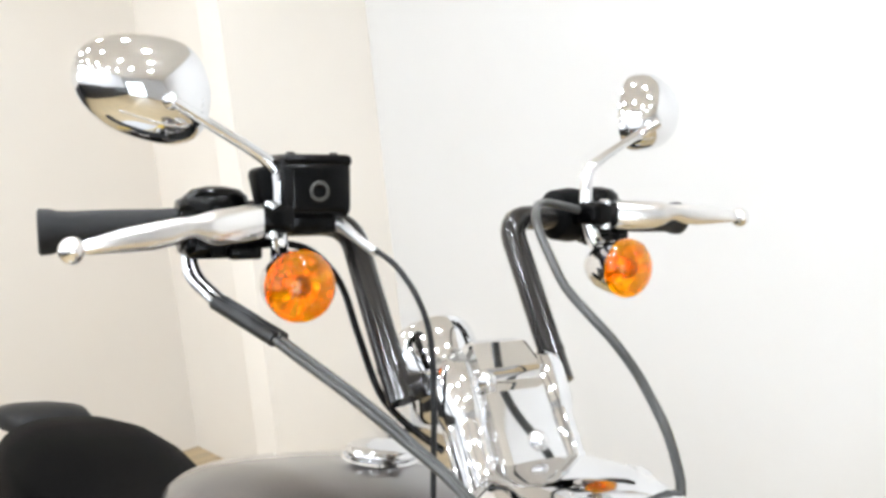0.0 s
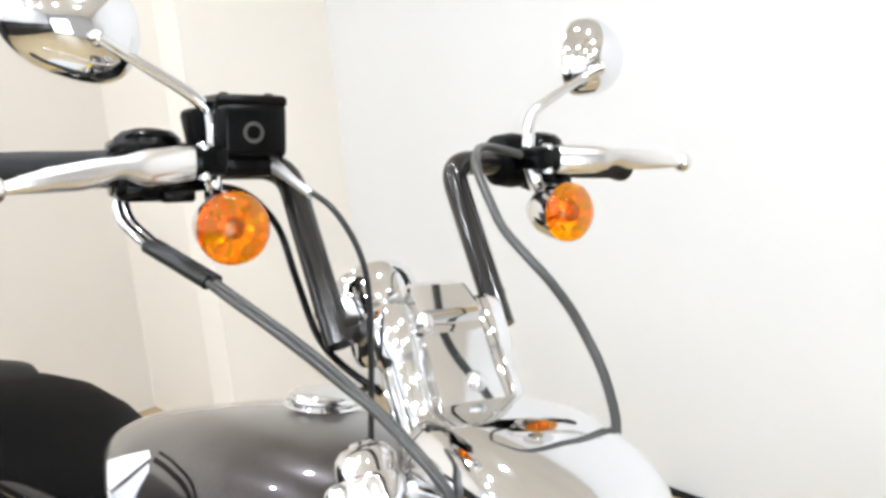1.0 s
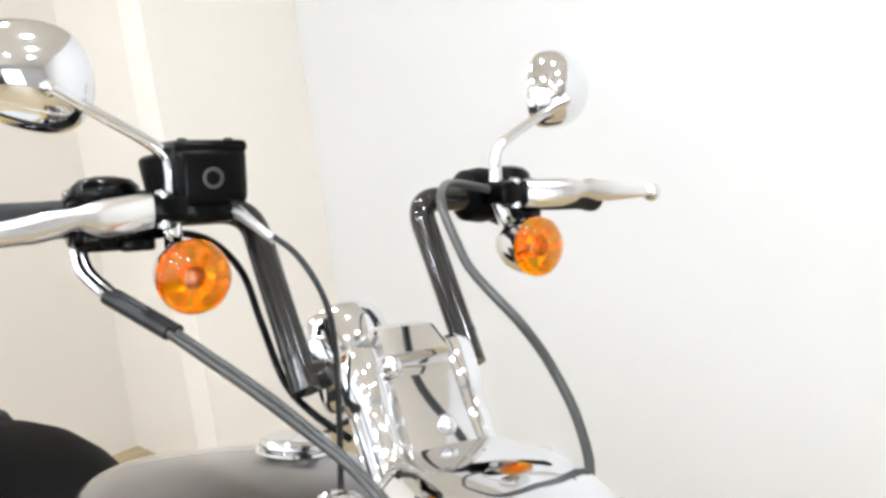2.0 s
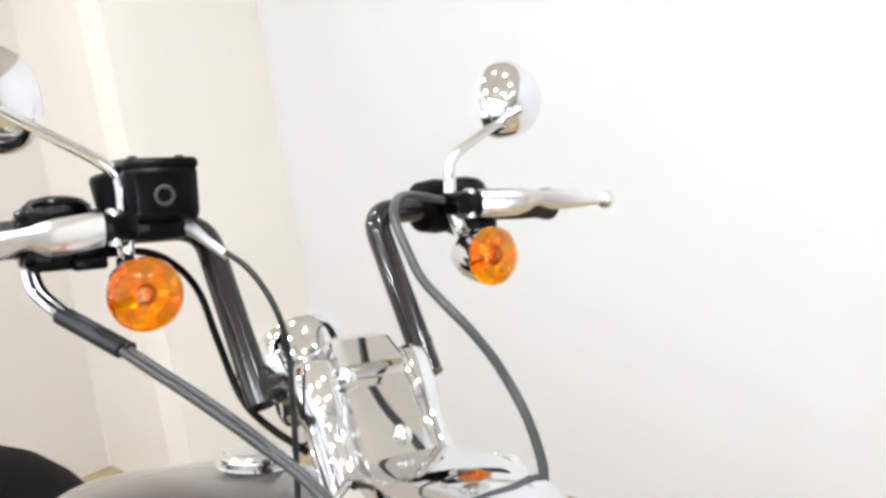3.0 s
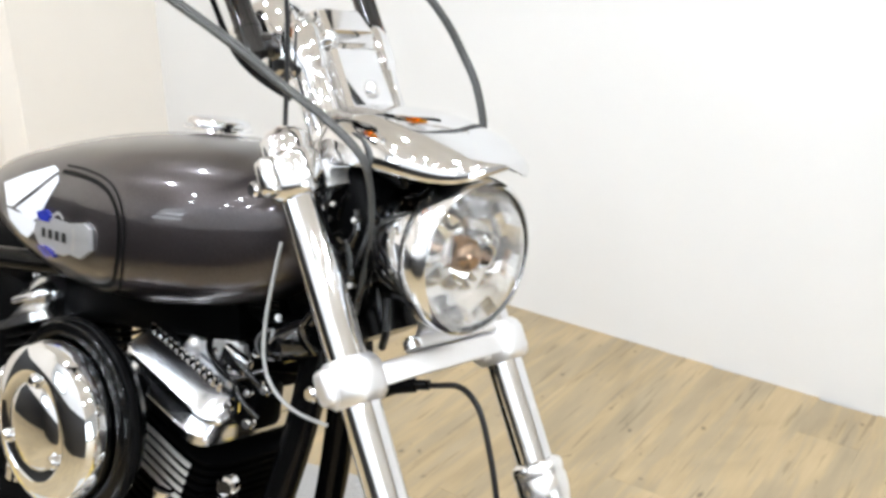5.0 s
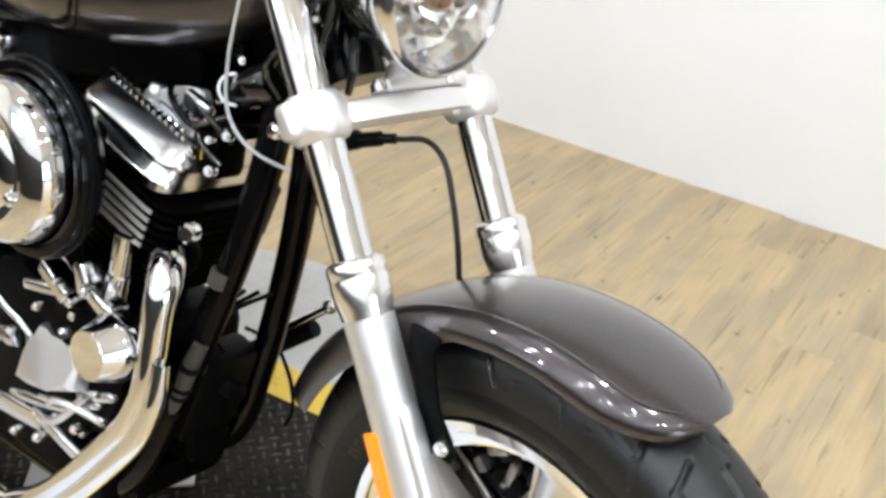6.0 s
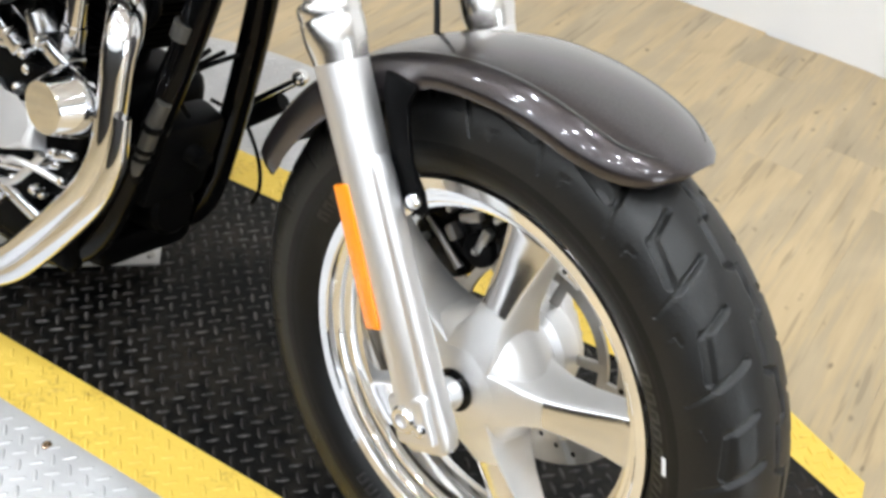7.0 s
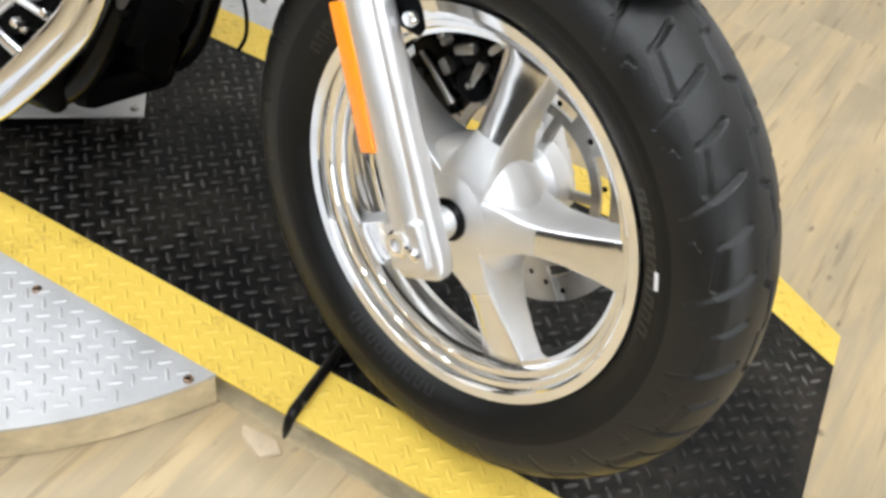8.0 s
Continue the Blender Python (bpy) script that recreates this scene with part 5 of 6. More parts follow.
part("filler_cap", bm, CHROME, tank, "round chrome fuel filler cap", BODY, 35)
bm = B()
add_lathe(bm, [(0.03, 0.0), (0.039, 0.0015), (0.04, -0.004)], CAPM, 40)
part("cap_seat", bm, CHROME, tank, "", BODY)


def on_tank(x, z, lift=0.0006):
    """A point on the tank's right side."""
    top, bot, half = (float(np.interp(-x, [-s[0] for s in TANK], [s[q] for s in TANK])) for q in (1, 2, 3))
    mid, h = (top + bot) / 2, (top - bot) / 2
    sn = max(-0.999, min(0.999, (z - mid) / h))
    e = 2.5 if sn > 0 else 3.6
    s_ = math.copysign(abs(sn) ** (e / 2), sn)
    c = math.sqrt(max(0.0, 1 - s_ * s_))
    wide = half * (1.0 - 0.10 * max(0.0, s_) ** 2)
    return Vector((x, -(wide * c ** (2 / e)) - lift, z))


def tank_strip(pts, width, material, name, label, lift=0.0008, closed=False):
    """A thin line laid on the tank's side through points (x, z)."""
    line = [Vector((x, z, 0)) for x, z in pts]
    line = spline([tuple(p) for p in line], 6)
    bm = B()
    left, right = [], []
    for i, p in enumerate(line):
        w = (line[min(i + 1, len(line) - 1)] - line[max(i - 1, 0)]).normalized()
        nrm = Vector((-w.y, w.x, 0)) * width / 2
        left.append(bm.verts.new(on_tank((p + nrm).x, (p + nrm).y, lift)))
        right.append(bm.verts.new(on_tank((p - nrm).x, (p - nrm).y, lift)))
    for i in range(len(line) - 1):
        bm.faces.new((left[i], left[i + 1], right[i + 1], right[i]))
    return part(name, bm, material, tank, label, BODY, 60)


def tank_shape(outline, material, name, label, lift):
    """A raised badge piece on the tank's side, from an outline of (x, z)."""
    n = len(outline)
    cx, cz = sum(p[0] for p in outline) / n, sum(p[1] for p in outline) / n
    bm = B()
    low = [bm.verts.new(on_tank(x, z, 0.0003)) for x, z in outline]
    high = [bm.verts.new(on_tank(x, z, lift)) for x, z in outline]
    top = bm.verts.new(on_tank(cx, cz, lift))
    for k in range(n):
        q = (k + 1) % n
        bm.faces.new((low[k], low[q], high[q], high[k]))
        bm.faces.new((high[k], high[q], top))
    return part(name, bm, material, tank, label, BODY, 30)


PANEL = [(-0.86, 0.782), (-0.81, 0.779), (-0.735, 0.772), (-0.675, 0.774), (-0.63, 0.788), (-0.611, 0.815), (-0.607, 0.845), (-0.613, 0.872), (-0.634, 0.891), (-0.665, 0.899), (-0.705, 0.9005), (-0.745, 0.8985)]
tank_strip(PANEL, 0.005, SATIN, "pinstripe", "dark pinstripe panel on the tank")
tank_strip([(x + 0.0085 * (x + 0.74) / 0.13, z + 0.007 * (z - 0.838) / 0.06) for x, z in PANEL], 0.0026, SATIN, "pinstripe", "thin outer pinstripe")
tank_shape([(-0.874, 0.862), (-0.82, 0.883), (-0.772, 0.9005), (-0.755, 0.897), (-0.79, 0.868), (-0.838, 0.838), (-0.856, 0.836)], WHITE_DECAL, "badge_wing", "silver wing of the badge", 0.002)
tank_shape([(-0.828, 0.838), (-0.785, 0.864), (-0.75, 0.8925), (-0.742, 0.886), (-0.752, 0.866), (-0.772, 0.836), (-0.79, 0.829)], WHITE_DECAL, "badge_wing", "silver wing of the badge", 0.002)
tank_shape([(-0.856, 0.833), (-0.812, 0.833), (-0.775, 0.83), (-0.779, 0.82), (-0.8, 0.806), (-0.815, 0.808), (-0.847, 0.82)], WHITE_DECAL, "badge_wing", "silver wing of the badge", 0.002)
tank_shape([(-0.77, 0.834), (-0.745, 0.843), (-0.705, 0.844), (-0.69, 0.842), (-0.692, 0.812), (-0.71, 0.803), (-0.74, 0.801), (-0.768, 0.807), (-0.779, 0.82)], SILVER, "badge_bar", "silver bar of the badge", 0.004)
tank_shape([(-0.692, 0.846), (-0.667, 0.851), (-0.655, 0.846), (-0.652, 0.822), (-0.672, 0.808), (-0.695, 0.809)], SILVER, "badge_head", "bright pointed end of the badge", 0.0055)
tank_strip([(-0.683, 0.842), (-0.681, 0.828), (-0.684, 0.814)], 0.007, CHROME_SOFT, "badge_notch", "", 0.0062)
tank_shape([(-0.77, 0.845), (-0.752, 0.851), (-0.737, 0.846), (-0.742, 0.837), (-0.764, 0.836)], BLUE, "badge_enamel", "blue enamel of the badge", 0.0055)
tank_shape([(-0.77, 0.803), (-0.748, 0.808), (-0.728, 0.805), (-0.733, 0.796), (-0.752, 0.792)], BLUE, "badge_enamel", "blue enamel of the badge", 0.0055)
tank_strip([(-0.735, 0.8455), (-0.722, 0.852), (-0.71, 0.8475)], 0.004, CHROME_SOFT, "badge_scroll", "", 0.004)
for k in range(4):
    tank_strip([(-0.757 + 0.0155 * k, 0.8225 + 0.001 * k), (-0.748 + 0.0155 * k, 0.823 + 0.001 * k)], 0.011, PAINT_DARK, "badge_mark", "", 0.0046)

# ---- seat ----
SEAT = [(-0.96, 0.77, 0.70, 0.05), (-1.06, 0.772, 0.67, 0.085), (-1.15, 0.771, 0.645, 0.112), (-1.25, 0.775, 0.63, 0.135), (-1.35, 0.789, 0.62, 0.15), (-1.46, 0.805, 0.615, 0.155), (-1.58, 0.808, 0.615, 0.15), (-1.7, 0.795, 0.63, 0.13), (-1.78, 0.768, 0.65, 0.105), (-1.81, 0.74, 0.68, 0.08)]
bm = B()
add_loft(bm, tank_loops(SEAT, 36, 3.0))
seat = part("seat", bm, VINYL, bike, "smooth black vinyl rider's seat", BODY, 60)
bm = B()
add_loft(bm, tank_loops([(-1.76, 0.765, 0.74, 0.06), (-1.79, 0.787, 0.735, 0.08), (-1.86, 0.79, 0.73, 0.09), (-1.95, 0.775, 0.725, 0.085), (-2.01, 0.745, 0.72, 0.06)], 32, 3.0))
part("pillion_pad", bm, GRIP, bike, "black vinyl pillion pad", BODY, 60)
bm = B()
loops = []
for k in range(25):
    a = radians(55 - 125 * k / 24)
    sec = [(-0.085, 0.345), (-0.08, 0.37), (-0.05, 0.385), (0.05, 0.385), (0.08, 0.37), (0.085, 0.345), (0.08, 0.342), (0.045, 0.38), (-0.045, 0.38), (-0.08, 0.342)]
    loops.append([(-1.52 + r * math.sin(a), y, 0.36 + r * math.cos(a)) for y, r in sec])
add_loft(bm, loops)
part("rear_fender", bm, PAINT, bike, "charcoal metallic rear fender", BODY, 50)
for y in (-0.12, 0.12):
    bm = B()
    add_tube(bm, [(-0.95, y, 0.36), (-1.52, y, 0.32)], 0.018, 12, 1)
    part("swingarm", bm, BLACK, bike, "", BODY)

# ---- frame ----
for s in (-1, 1):
    bm = B()
    add_tube(bm, [(-0.415, s * 0.024, 0.80), (-0.412, s * 0.03, 0.70), (-0.425, s * 0.045, 0.58), (-0.45, s * 0.06, 0.46), (-0.48, s * 0.075, 0.35), (-0.51, s * 0.085, 0.255), (-0.555, s * 0.09, 0.2), (-0.63, s * 0.092, 0.175), (-0.95, s * 0.1, 0.17)], 0.0185, 18, 6)
    part("frame_tube", bm, BLACK, bike, "black frame down tube", BODY)
    bm = B()
    add_tube(bm, [(-0.45, s * 0.04, 0.80), (-0.7, s * 0.06, 0.775), (-1.0, s * 0.11, 0.74), (-1.4, s * 0.13, 0.7)], 0.016, 12, 5)
    part("frame_rail", bm, BLACK, bike, "", BODY)

# ---- engine ----
ENGINE = mat("black_engine_coat", (0.0012, 0.0012, 0.0013), 0.4, 0.0, spec=0.03, vary=0.2, scale=50, bump=0.1, bump_scale=200)
POLISH = mat("polished_casting", (0.68, 0.69, 0.72), 0.16, 1.0, rough_vary=0.05, scale=30, bump=0.08, bump_scale=25)
FIN = mat("machined_fin_edge", (0.86, 0.85, 0.83), 0.42, 1.0)
bm = B()
add_box(bm, 0.34, 0.19, 0.2, Matrix.Translation((-0.70, 0.0, 0.33)), 0.03, 3)
add_box(bm, 0.3, 0.2, 0.14, Matrix.Translation((-0.92, 0.0, 0.36)), 0.03, 3)
case = part("crankcase", bm, ENGINE, bike, "black engine crankcase", BODY)
# chrome gear cover on the rider's right
outline = [(-0.545, 0.30), (-0.515, 0.335), (-0.5, 0.385), (-0.505, 0.43), (-0.53, 0.455), (-0.575, 0.455), (-0.62, 0.435), (-0.66, 0.445), (-0.71, 0.47), (-0.76, 0.455), (-0.8, 0.41), (-0.81, 0.34), (-0.78, 0.275), (-0.71, 0.245), (-0.62, 0.25)]
GC = Matrix(((1, 0, 0, 0), (0, 0, -1, -0.095), (0, 1, 0, 0), (0, 0, 0, 1)))
bm = B()
add_plate(bm, outline, 0.036, GC, 0.007)
gear = part("gear_cover", bm, ENGINE, bike, "black gear case with chrome covers", BODY, 40)
for x, z in ((-0.53, 0.325), (-0.515, 0.40), (-0.6, 0.437), (-0.79, 0.4), (-0.79, 0.33), (-0.72, 0.26), (-0.62, 0.265), (-0.565, 0.29)):
    bm = B()
    add_lathe(bm, [(0, 0.008), (0.004, 0.008), (0.0062, 0.006), (0.0065, 0.0)], Matrix.Translation((x, -0.131, z)) @ Matrix.Rotation(radians(90), 4, "X"), 10)
    part("cover_bolt", bm, CHROME, gear, "", BODY)
bm = B()
add_lathe(bm, [(0.041, -0.006), (0.0425, 0.0), (0.0425, 0.006), (0.039, 0.012), (0.031, 0.036), (0.0295, 0.0385), (0.0, 0.039)], Matrix.Translation((-0.519, -0.134, 0.43)) @ Matrix.Rotation(radians(90), 4, "X"), 44)
part("timer_cover", bm, CHROME, gear, "round chrome timer cover", BODY, 35)
bm = B()
add_plate(bm, [(-0.574, 0.4), (-0.598, 0.3855), (-0.622, 0.383), (-0.64, 0.388), (-0.652, 0.397), (-0.658, 0.38), (-0.662, 0.355), (-0.668, 0.318), (-0.64, 0.318), (-0.6, 0.328), (-0.566, 0.342), (-0.568, 0.37)], 0.045, GC @ Matrix.Translation((0, 0.38, 0.012)) @ Matrix.Rotation(radians(-17), 4, "X") @ Matrix.Translation((0, -0.38, 0)), 0.009)
part("cam_cover", bm, CHROME_SOFT, gear, "polished cam cover between the bosses", BODY, 35)
bm = B()
add_tube(bm, [(-0.79, -0.13, 0.43), (-0.768, -0.139, 0.417), (-0.726, -0.142, 0.4), (-0.69, -0.142, 0.392), (-0.672, -0.142, 0.38), (-0.678, -0.142, 0.35)], [0.004, 0.005, 0.0055, 0.0055, 0.005, 0.004], 12, 5)
part("cover_edge", bm, POLISH, gear, "bright rounded edge of the gear case", BODY)
bm = B()
add_lathe(bm, [(0.0, 0.0), (0.011, 0.0), (0.0125, 0.003), (0.0125, 0.05), (0.015, 0.053), (0.016, 0.062), (0.014, 0.072), (0.0, 0.074)], aim((-0.762, -0.142, 0.352), (0.08, 0.0, 0.022)), 22)
part("cast_boss", bm, POLISH, gear, "", BODY, 35)
bm = B()
add_tube(bm, [(-0.7, -0.142, 0.288), (-0.665, -0.147, 0.3), (-0.615, -0.148, 0.314), (-0.57, -0.143, 0.326)], [0.007, 0.0085, 0.0085, 0.007], 14, 4)
part("cast_rib", bm, POLISH, gear, "", BODY, 40)
bm = B()
add_tube(bm, [(-0.63, -0.142, 0.28), (-0.6, -0.15, 0.296), (-0.573, -0.151, 0.322), (-0.552, -0.145, 0.352)], 0.005, 12, 5)
part("cast_rib", bm, CHROME_SOFT, gear, "", BODY, 40)
for x, z in ((-0.613, 0.409), (-0.578, 0.36), (-0.585, 0.318), (-0.618, 0.287), (-0.66, 0.272)):
    bm = B()
    add_lathe(bm, [(0, 0.012), (0.004, 0.012), (0.0052, 0.01), (0.0075, 0.009), (0.009, 0.004), (0.0095, 0.0)], Matrix.Translation((x, -0.13, z)) @ Matrix.Rotation(radians(90), 4, "X"), 12)
    part("cover_bolt", bm, CHROME, gear, "", BODY)
# cast ribs, lifter blocks and fittings round the covers
for x, z, sx, sz, tilt in ((-0.552, 0.474, 0.05, 0.022, -22), (-0.64, 0.468, 0.06, 0.024, -28), (-0.585, 0.49, 0.022, 0.046, 20), (-0.665, 0.45, 0.07, 0.016, 14), (-0.545, 0.352, 0.075, 0.014, 22), (-0.572, 0.325, 0.085, 0.012, 28), (-0.61, 0.262, 0.12, 0.02, -12), (-0.7, 0.258, 0.1, 0.03, 8)):
    bm = B()
    add_box(bm, sx, 0.03, sz, Matrix.Translation((x, -0.125, z)) @ Matrix.Rotation(radians(-tilt), 4, "Y"), 0.0055, 3)
    part("cast_rib", bm, POLISH, gear, "", BODY, 40)
for x, z, r in ((-0.655, 0.43, 0.008), (-0.59, 0.462, 0.009), (-0.565, 0.488, 0.008), (-0.62, 0.478, 0.007), (-0.53, 0.366, 0.007), (-0.565, 0.3, 0.009), (-0.64, 0.25, 0.01), (-0.69, 0.235, 0.008)):
    bm = B()
    add_lathe(bm, [(0, 0.012), (r * 0.4, 0.012), (r * 0.5, 0.01), (r * 0.7, 0.009), (r * 0.8, 0.004), (r * 0.8, -0.004)], Matrix.Translation((x, -0.14, z)) @ Matrix.Rotation(radians(90), 4, "X"), 10)
    part("cover_bolt", bm, CHROME, gear, "", BODY)
bm = B()
add_tube(bm, [(-0.53, -0.13, 0.318), (-0.56, -0.15, 0.333), (-0.598, -0.155, 0.328), (-0.615, -0.15, 0.312)], 0.0045, 12, 5)
part("oil_line", bm, CHROME_SOFT, bike, "polished oil line", BODY)
bm = B()
add_box(bm, 0.3, 0.03, 0.09, Matrix.Translation((-0.68, -0.105, 0.225)), 0.014, 3)
part("lower_case_cover", bm, ENGINE, gear, "", BODY)
bm = B()
add_box(bm, 0.4, 0.2, 0.1, Matrix.Translation((-0.82, 0.0, 0.215)), 0.03, 3)
part("sump", bm, ENGINE, bike, "black lower crankcase", BODY)

# two finned cylinders in a vee
def rounded(hx, hy, e, n=44, dx=0.0):
    """A rounded plan outline."""
    out = []
    for k in range(n):
        a = 2 * math.pi * (k + 0.5) / n
        c, s = math.cos(a), math.sin(a)
        out.append((dx + hx * math.copysign(abs(c) ** e, c), hy * math.copysign(abs(s) ** e, s)))
    return out


def stack(m, levels, dx=0.0):
    """A casting drawn up through (height, half length, half width, roundness)."""
    bm = B()
    add_loft(bm, [[m @ Vector((x, y, h)) for x, y in rounded(hx, hy, e, dx=dx)] for h, hx, hy, e in levels])
    return bm


def cylinder(lean, base, front):
    m = Matrix.Translation(base) @ Matrix.Rotation(radians(lean), 4, "Y")
    bm = B()
    add_lathe(bm, [(0.0, -0.06), (0.052, -0.06), (0.052, 0.165), (0.0, 0.165)], m, 28)
    cyl = part("cylinder", bm, ENGINE, bike, "black finned engine cylinder", BODY)
    for k in range(14):
        h = 0.155 - 0.0118 * k
        head = k < 6
        pts = rounded(0.091 - 0.004 * max(0, k - 5), 0.1 if head else 0.085, 0.35)
        bm = B()
        add_plate(bm, pts, 0.004, m @ Matrix.Translation((0, 0, h)))
        part("fin", bm, ENGINE, cyl, "", BODY)
        if 0 < k < 6 and front:
            bm = B()
            edge = sorted((p for p in pts if p[1] < -0.0975), key=lambda p: p[0])
            add_tube(bm, [m @ Vector((x, y - 0.0005, h + 0.002)) for x, y in edge], 0.003, 8, 1)
            part("fin_edge", bm, FIN, cyl, "bright machined fin edge", BODY)
    # rocker cover: stepped polished castings
    bm = stack(m, [(0.166, 0.084, 0.098, 0.34), (0.169, 0.087, 0.102, 0.34), (0.18, 0.086, 0.101, 0.34), (0.1815, 0.085, 0.099, 0.34), (0.199, 0.084, 0.09, 0.36)], -0.02)
    rc = part("rocker_cover", bm, POLISH, bike, "polished chrome rocker cover", BODY, 40)
    bm = stack(m, [(0.199, 0.0935, 0.0965, 0.34), (0.2015, 0.095, 0.0985, 0.34), (0.2065, 0.095, 0.098, 0.34), (0.209, 0.094, 0.0955, 0.34), (0.234, 0.087, 0.07, 0.36), (0.237, 0.08, 0.064, 0.4), (0.238, 0.01, 0.01, 1)], -0.022)
    part("cover_cap", bm, POLISH, rc, "", BODY, 40)
    for k in range(13):
        bm = B()
        add_lathe(bm, [(0, 0.008), (0.0024, 0.008), (0.0042, 0.006), (0.0044, -0.004)], m @ Matrix.Translation((-0.092 + 0.0112 * k, -0.069, 0.235)), 8)
        part("rocker_bolt", bm, CHROME, rc, "", BODY)
    for x in (-0.035, 0.04):
        bm = B()
        add_lathe(bm, [(0, 0.017), (0.006, 0.017), (0.0095, 0.013), (0.0105, 0.006), (0.012, 0.005), (0.012, -0.002)], m @ Matrix.Translation((x, -0.05, 0.237)), 16)
        part("dome_nut", bm, CHROME_SOFT, rc, "", BODY)
    bm = B()
    add_lathe(bm, [(0.0, 0.016), (0.009, 0.016), (0.0125, 0.012), (0.0125, 0.0)], aim(m @ Vector((0.108, -0.075, 0.147)), (0.4, -1, 0)), 14)
    part("head_bolt", bm, CHROME, cyl, "", BODY)
    bm = B()
    p0 = Vector(base) + (Vector((0.057, -0.106, -0.02)) if front else Vector((-0.03, -0.1, -0.05)))
    p1 = m @ (Vector((0.042, -0.105, 0.1)) if front else Vector((0.03, -0.1, 0.1)))
    add_tube(bm, [p0, p0.lerp(p1, 0.12), p0.lerp(p1, 0.14), p0.lerp(p1, 0.5), p0.lerp(p1, 0.52), p1], [0.018, 0.018, 0.0145, 0.0145, 0.0125, 0.0125], 18, 1)
    part("pushrod_tube", bm, CHROME, bike, "chrome pushrod tube", BODY)


cylinder(16, (-0.62, 0.0, 0.47), True)
cylinder(-22.5, (-0.835, 0.0, 0.503), False)
# black backbone and wiring boxes under the tank
bm = B()
add_tube(bm, [(-0.4, 0, 0.83), (-0.55, 0, 0.79), (-0.75, 0, 0.755), (-1.0, 0, 0.7)], 0.045, 18, 4)
part("backbone", bm, ENGINE, bike, "black frame backbone under the tank", BODY)
bm = B()
add_box(bm, 0.42, 0.17, 0.07, Matrix.Translation((-0.72, 0.03, 0.733)) @ Matrix.Rotation(radians(-10), 4, "Y"), 0.012)
part("wiring_box", bm, ENGINE, bike, "black wiring box under the tank", BODY)
bm = B()
add_box(bm, 0.16, 0.1, 0.08, Matrix.Translation((-0.5, 0.04, 0.735)) @ Matrix.Rotation(radians(-14), 4, "Y"), 0.014)
part("coil", bm, ENGINE, bike, "black ignition coil", BODY)

# air cleaner
AC = Matrix.Translation((-0.655, -0.13, 0.622)) @ Matrix.Rotation(radians(90), 4, "X")
bm = B()
add_lathe(bm, [(0.06, 0.0), (0.1, 0.005), (0.114, 0.02), (0.116, 0.038), (0.113, 0.044), (0.105, 0.046), (0.098, 0.044)], AC, 60)
air = part("air_cleaner", bm, BLACK, bike, "round air cleaner with black rim", BODY, 35)
bm = B()
add_lathe(bm, [(0.1155, 0.026), (0.1185, 0.028), (0.1185, 0.034), (0.1155, 0.036)], AC, 60)
part("trim_band", bm, SATIN, air, "", BODY)
bm = B()
add_lathe(bm, [(0.094, 0.040), (0.0955, 0.05), (0.0955, 0.066), (0.091, 0.076), (0.078, 0.083), (0.064, 0.0855), (0.06, 0.0835), (0.05, 0.083), (0.045, 0.086), (0.03, 0.089), (0.0, 0.09)], AC, 60)
part("chrome_cover", bm, CHROME, air, "domed chrome air cleaner cover", BODY, 30)
for k in range(3):
    a = radians(90 + 120 * k)
    bm = B()
    add_lathe(bm, [(0, 0.008), (0.005, 0.0078), (0.008, 0.005), (0.0085, 0.0)], AC @ Matrix.Translation((0.054 * math.cos(a), 0.054 * math.sin(a), 0.083)), 14)
    part("cover_screw", bm, CHROME, air, "", BODY)
bm = B()
add_box(bm, 0.13, 0.08, 0.1, Matrix.Translation((-0.67, -0.085, 0.62)), 0.02)
part("intake", bm, ENGINE, bike, "black intake and carburettor body", BODY)
bm = B()
add_box(bm, 0.3, 0.08, 0.06, Matrix.Translation((-0.72, 0.0, 0.745)), 0.02)
add_box(bm, 0.26, 0.2, 0.3, Matrix.Translation((-1.02, 0.0, 0.58)), 0.03)
part("oil_tank", bm, ENGINE, bike, "black oil tank and side cover", BODY)

# exhaust headers and mufflers
HEADER = [(-0.515, -0.06, 0.536), (-0.492, -0.09, 0.5455), (-0.471, -0.11, 0.544), (-0.459, -0.122, 0.53), (-0.4555, -0.129, 0.508), (-0.454, -0.1335, 0.46), (-0.4555, -0.138, 0.405), (-0.474, -0.142, 0.352), (-0.512, -0.146, 0.297), (-0.557, -0.15, 0.24), (-0.602, -0.153, 0.19), (-0.65, -0.156, 0.153), (-0.72, -0.158, 0.125), (-0.95, -0.16, 0.12), (-1.75, -0.165, 0.16)]
bm = B()
add_tube(bm, HEADER, [0.02, 0.0205, 0.0205, 0.02, 0.019, 0.0175, 0.017, 0.0165] + [0.0165] * 6 + [0.03, 0.038], 24, 6)
ex = part("exhaust_header", bm, CHROME, bike, "curved chrome exhaust header pipe", BODY)
bm = B()
add_lathe(bm, [(0.021, -0.008), (0.029, -0.006), (0.03, 0.004), (0.027, 0.009), (0.021, 0.01)], aim((-0.512, -0.064, 0.538), (0.02, -0.025, 0.006)), 24)
part("flange", bm, ENGINE, ex, "", BODY)
bm = B()
add_tube(bm, [(p[0] + 0.0215, p[1] - 0.004, p[2] - 0.011) for p in HEADER[5:12]], [0.009, 0.0125, 0.0128, 0.0128, 0.0128, 0.0125, 0.011], 20, 6)
part("heat_shield", bm, CHROME, ex, "chrome heat shield", BODY)
bm = B()
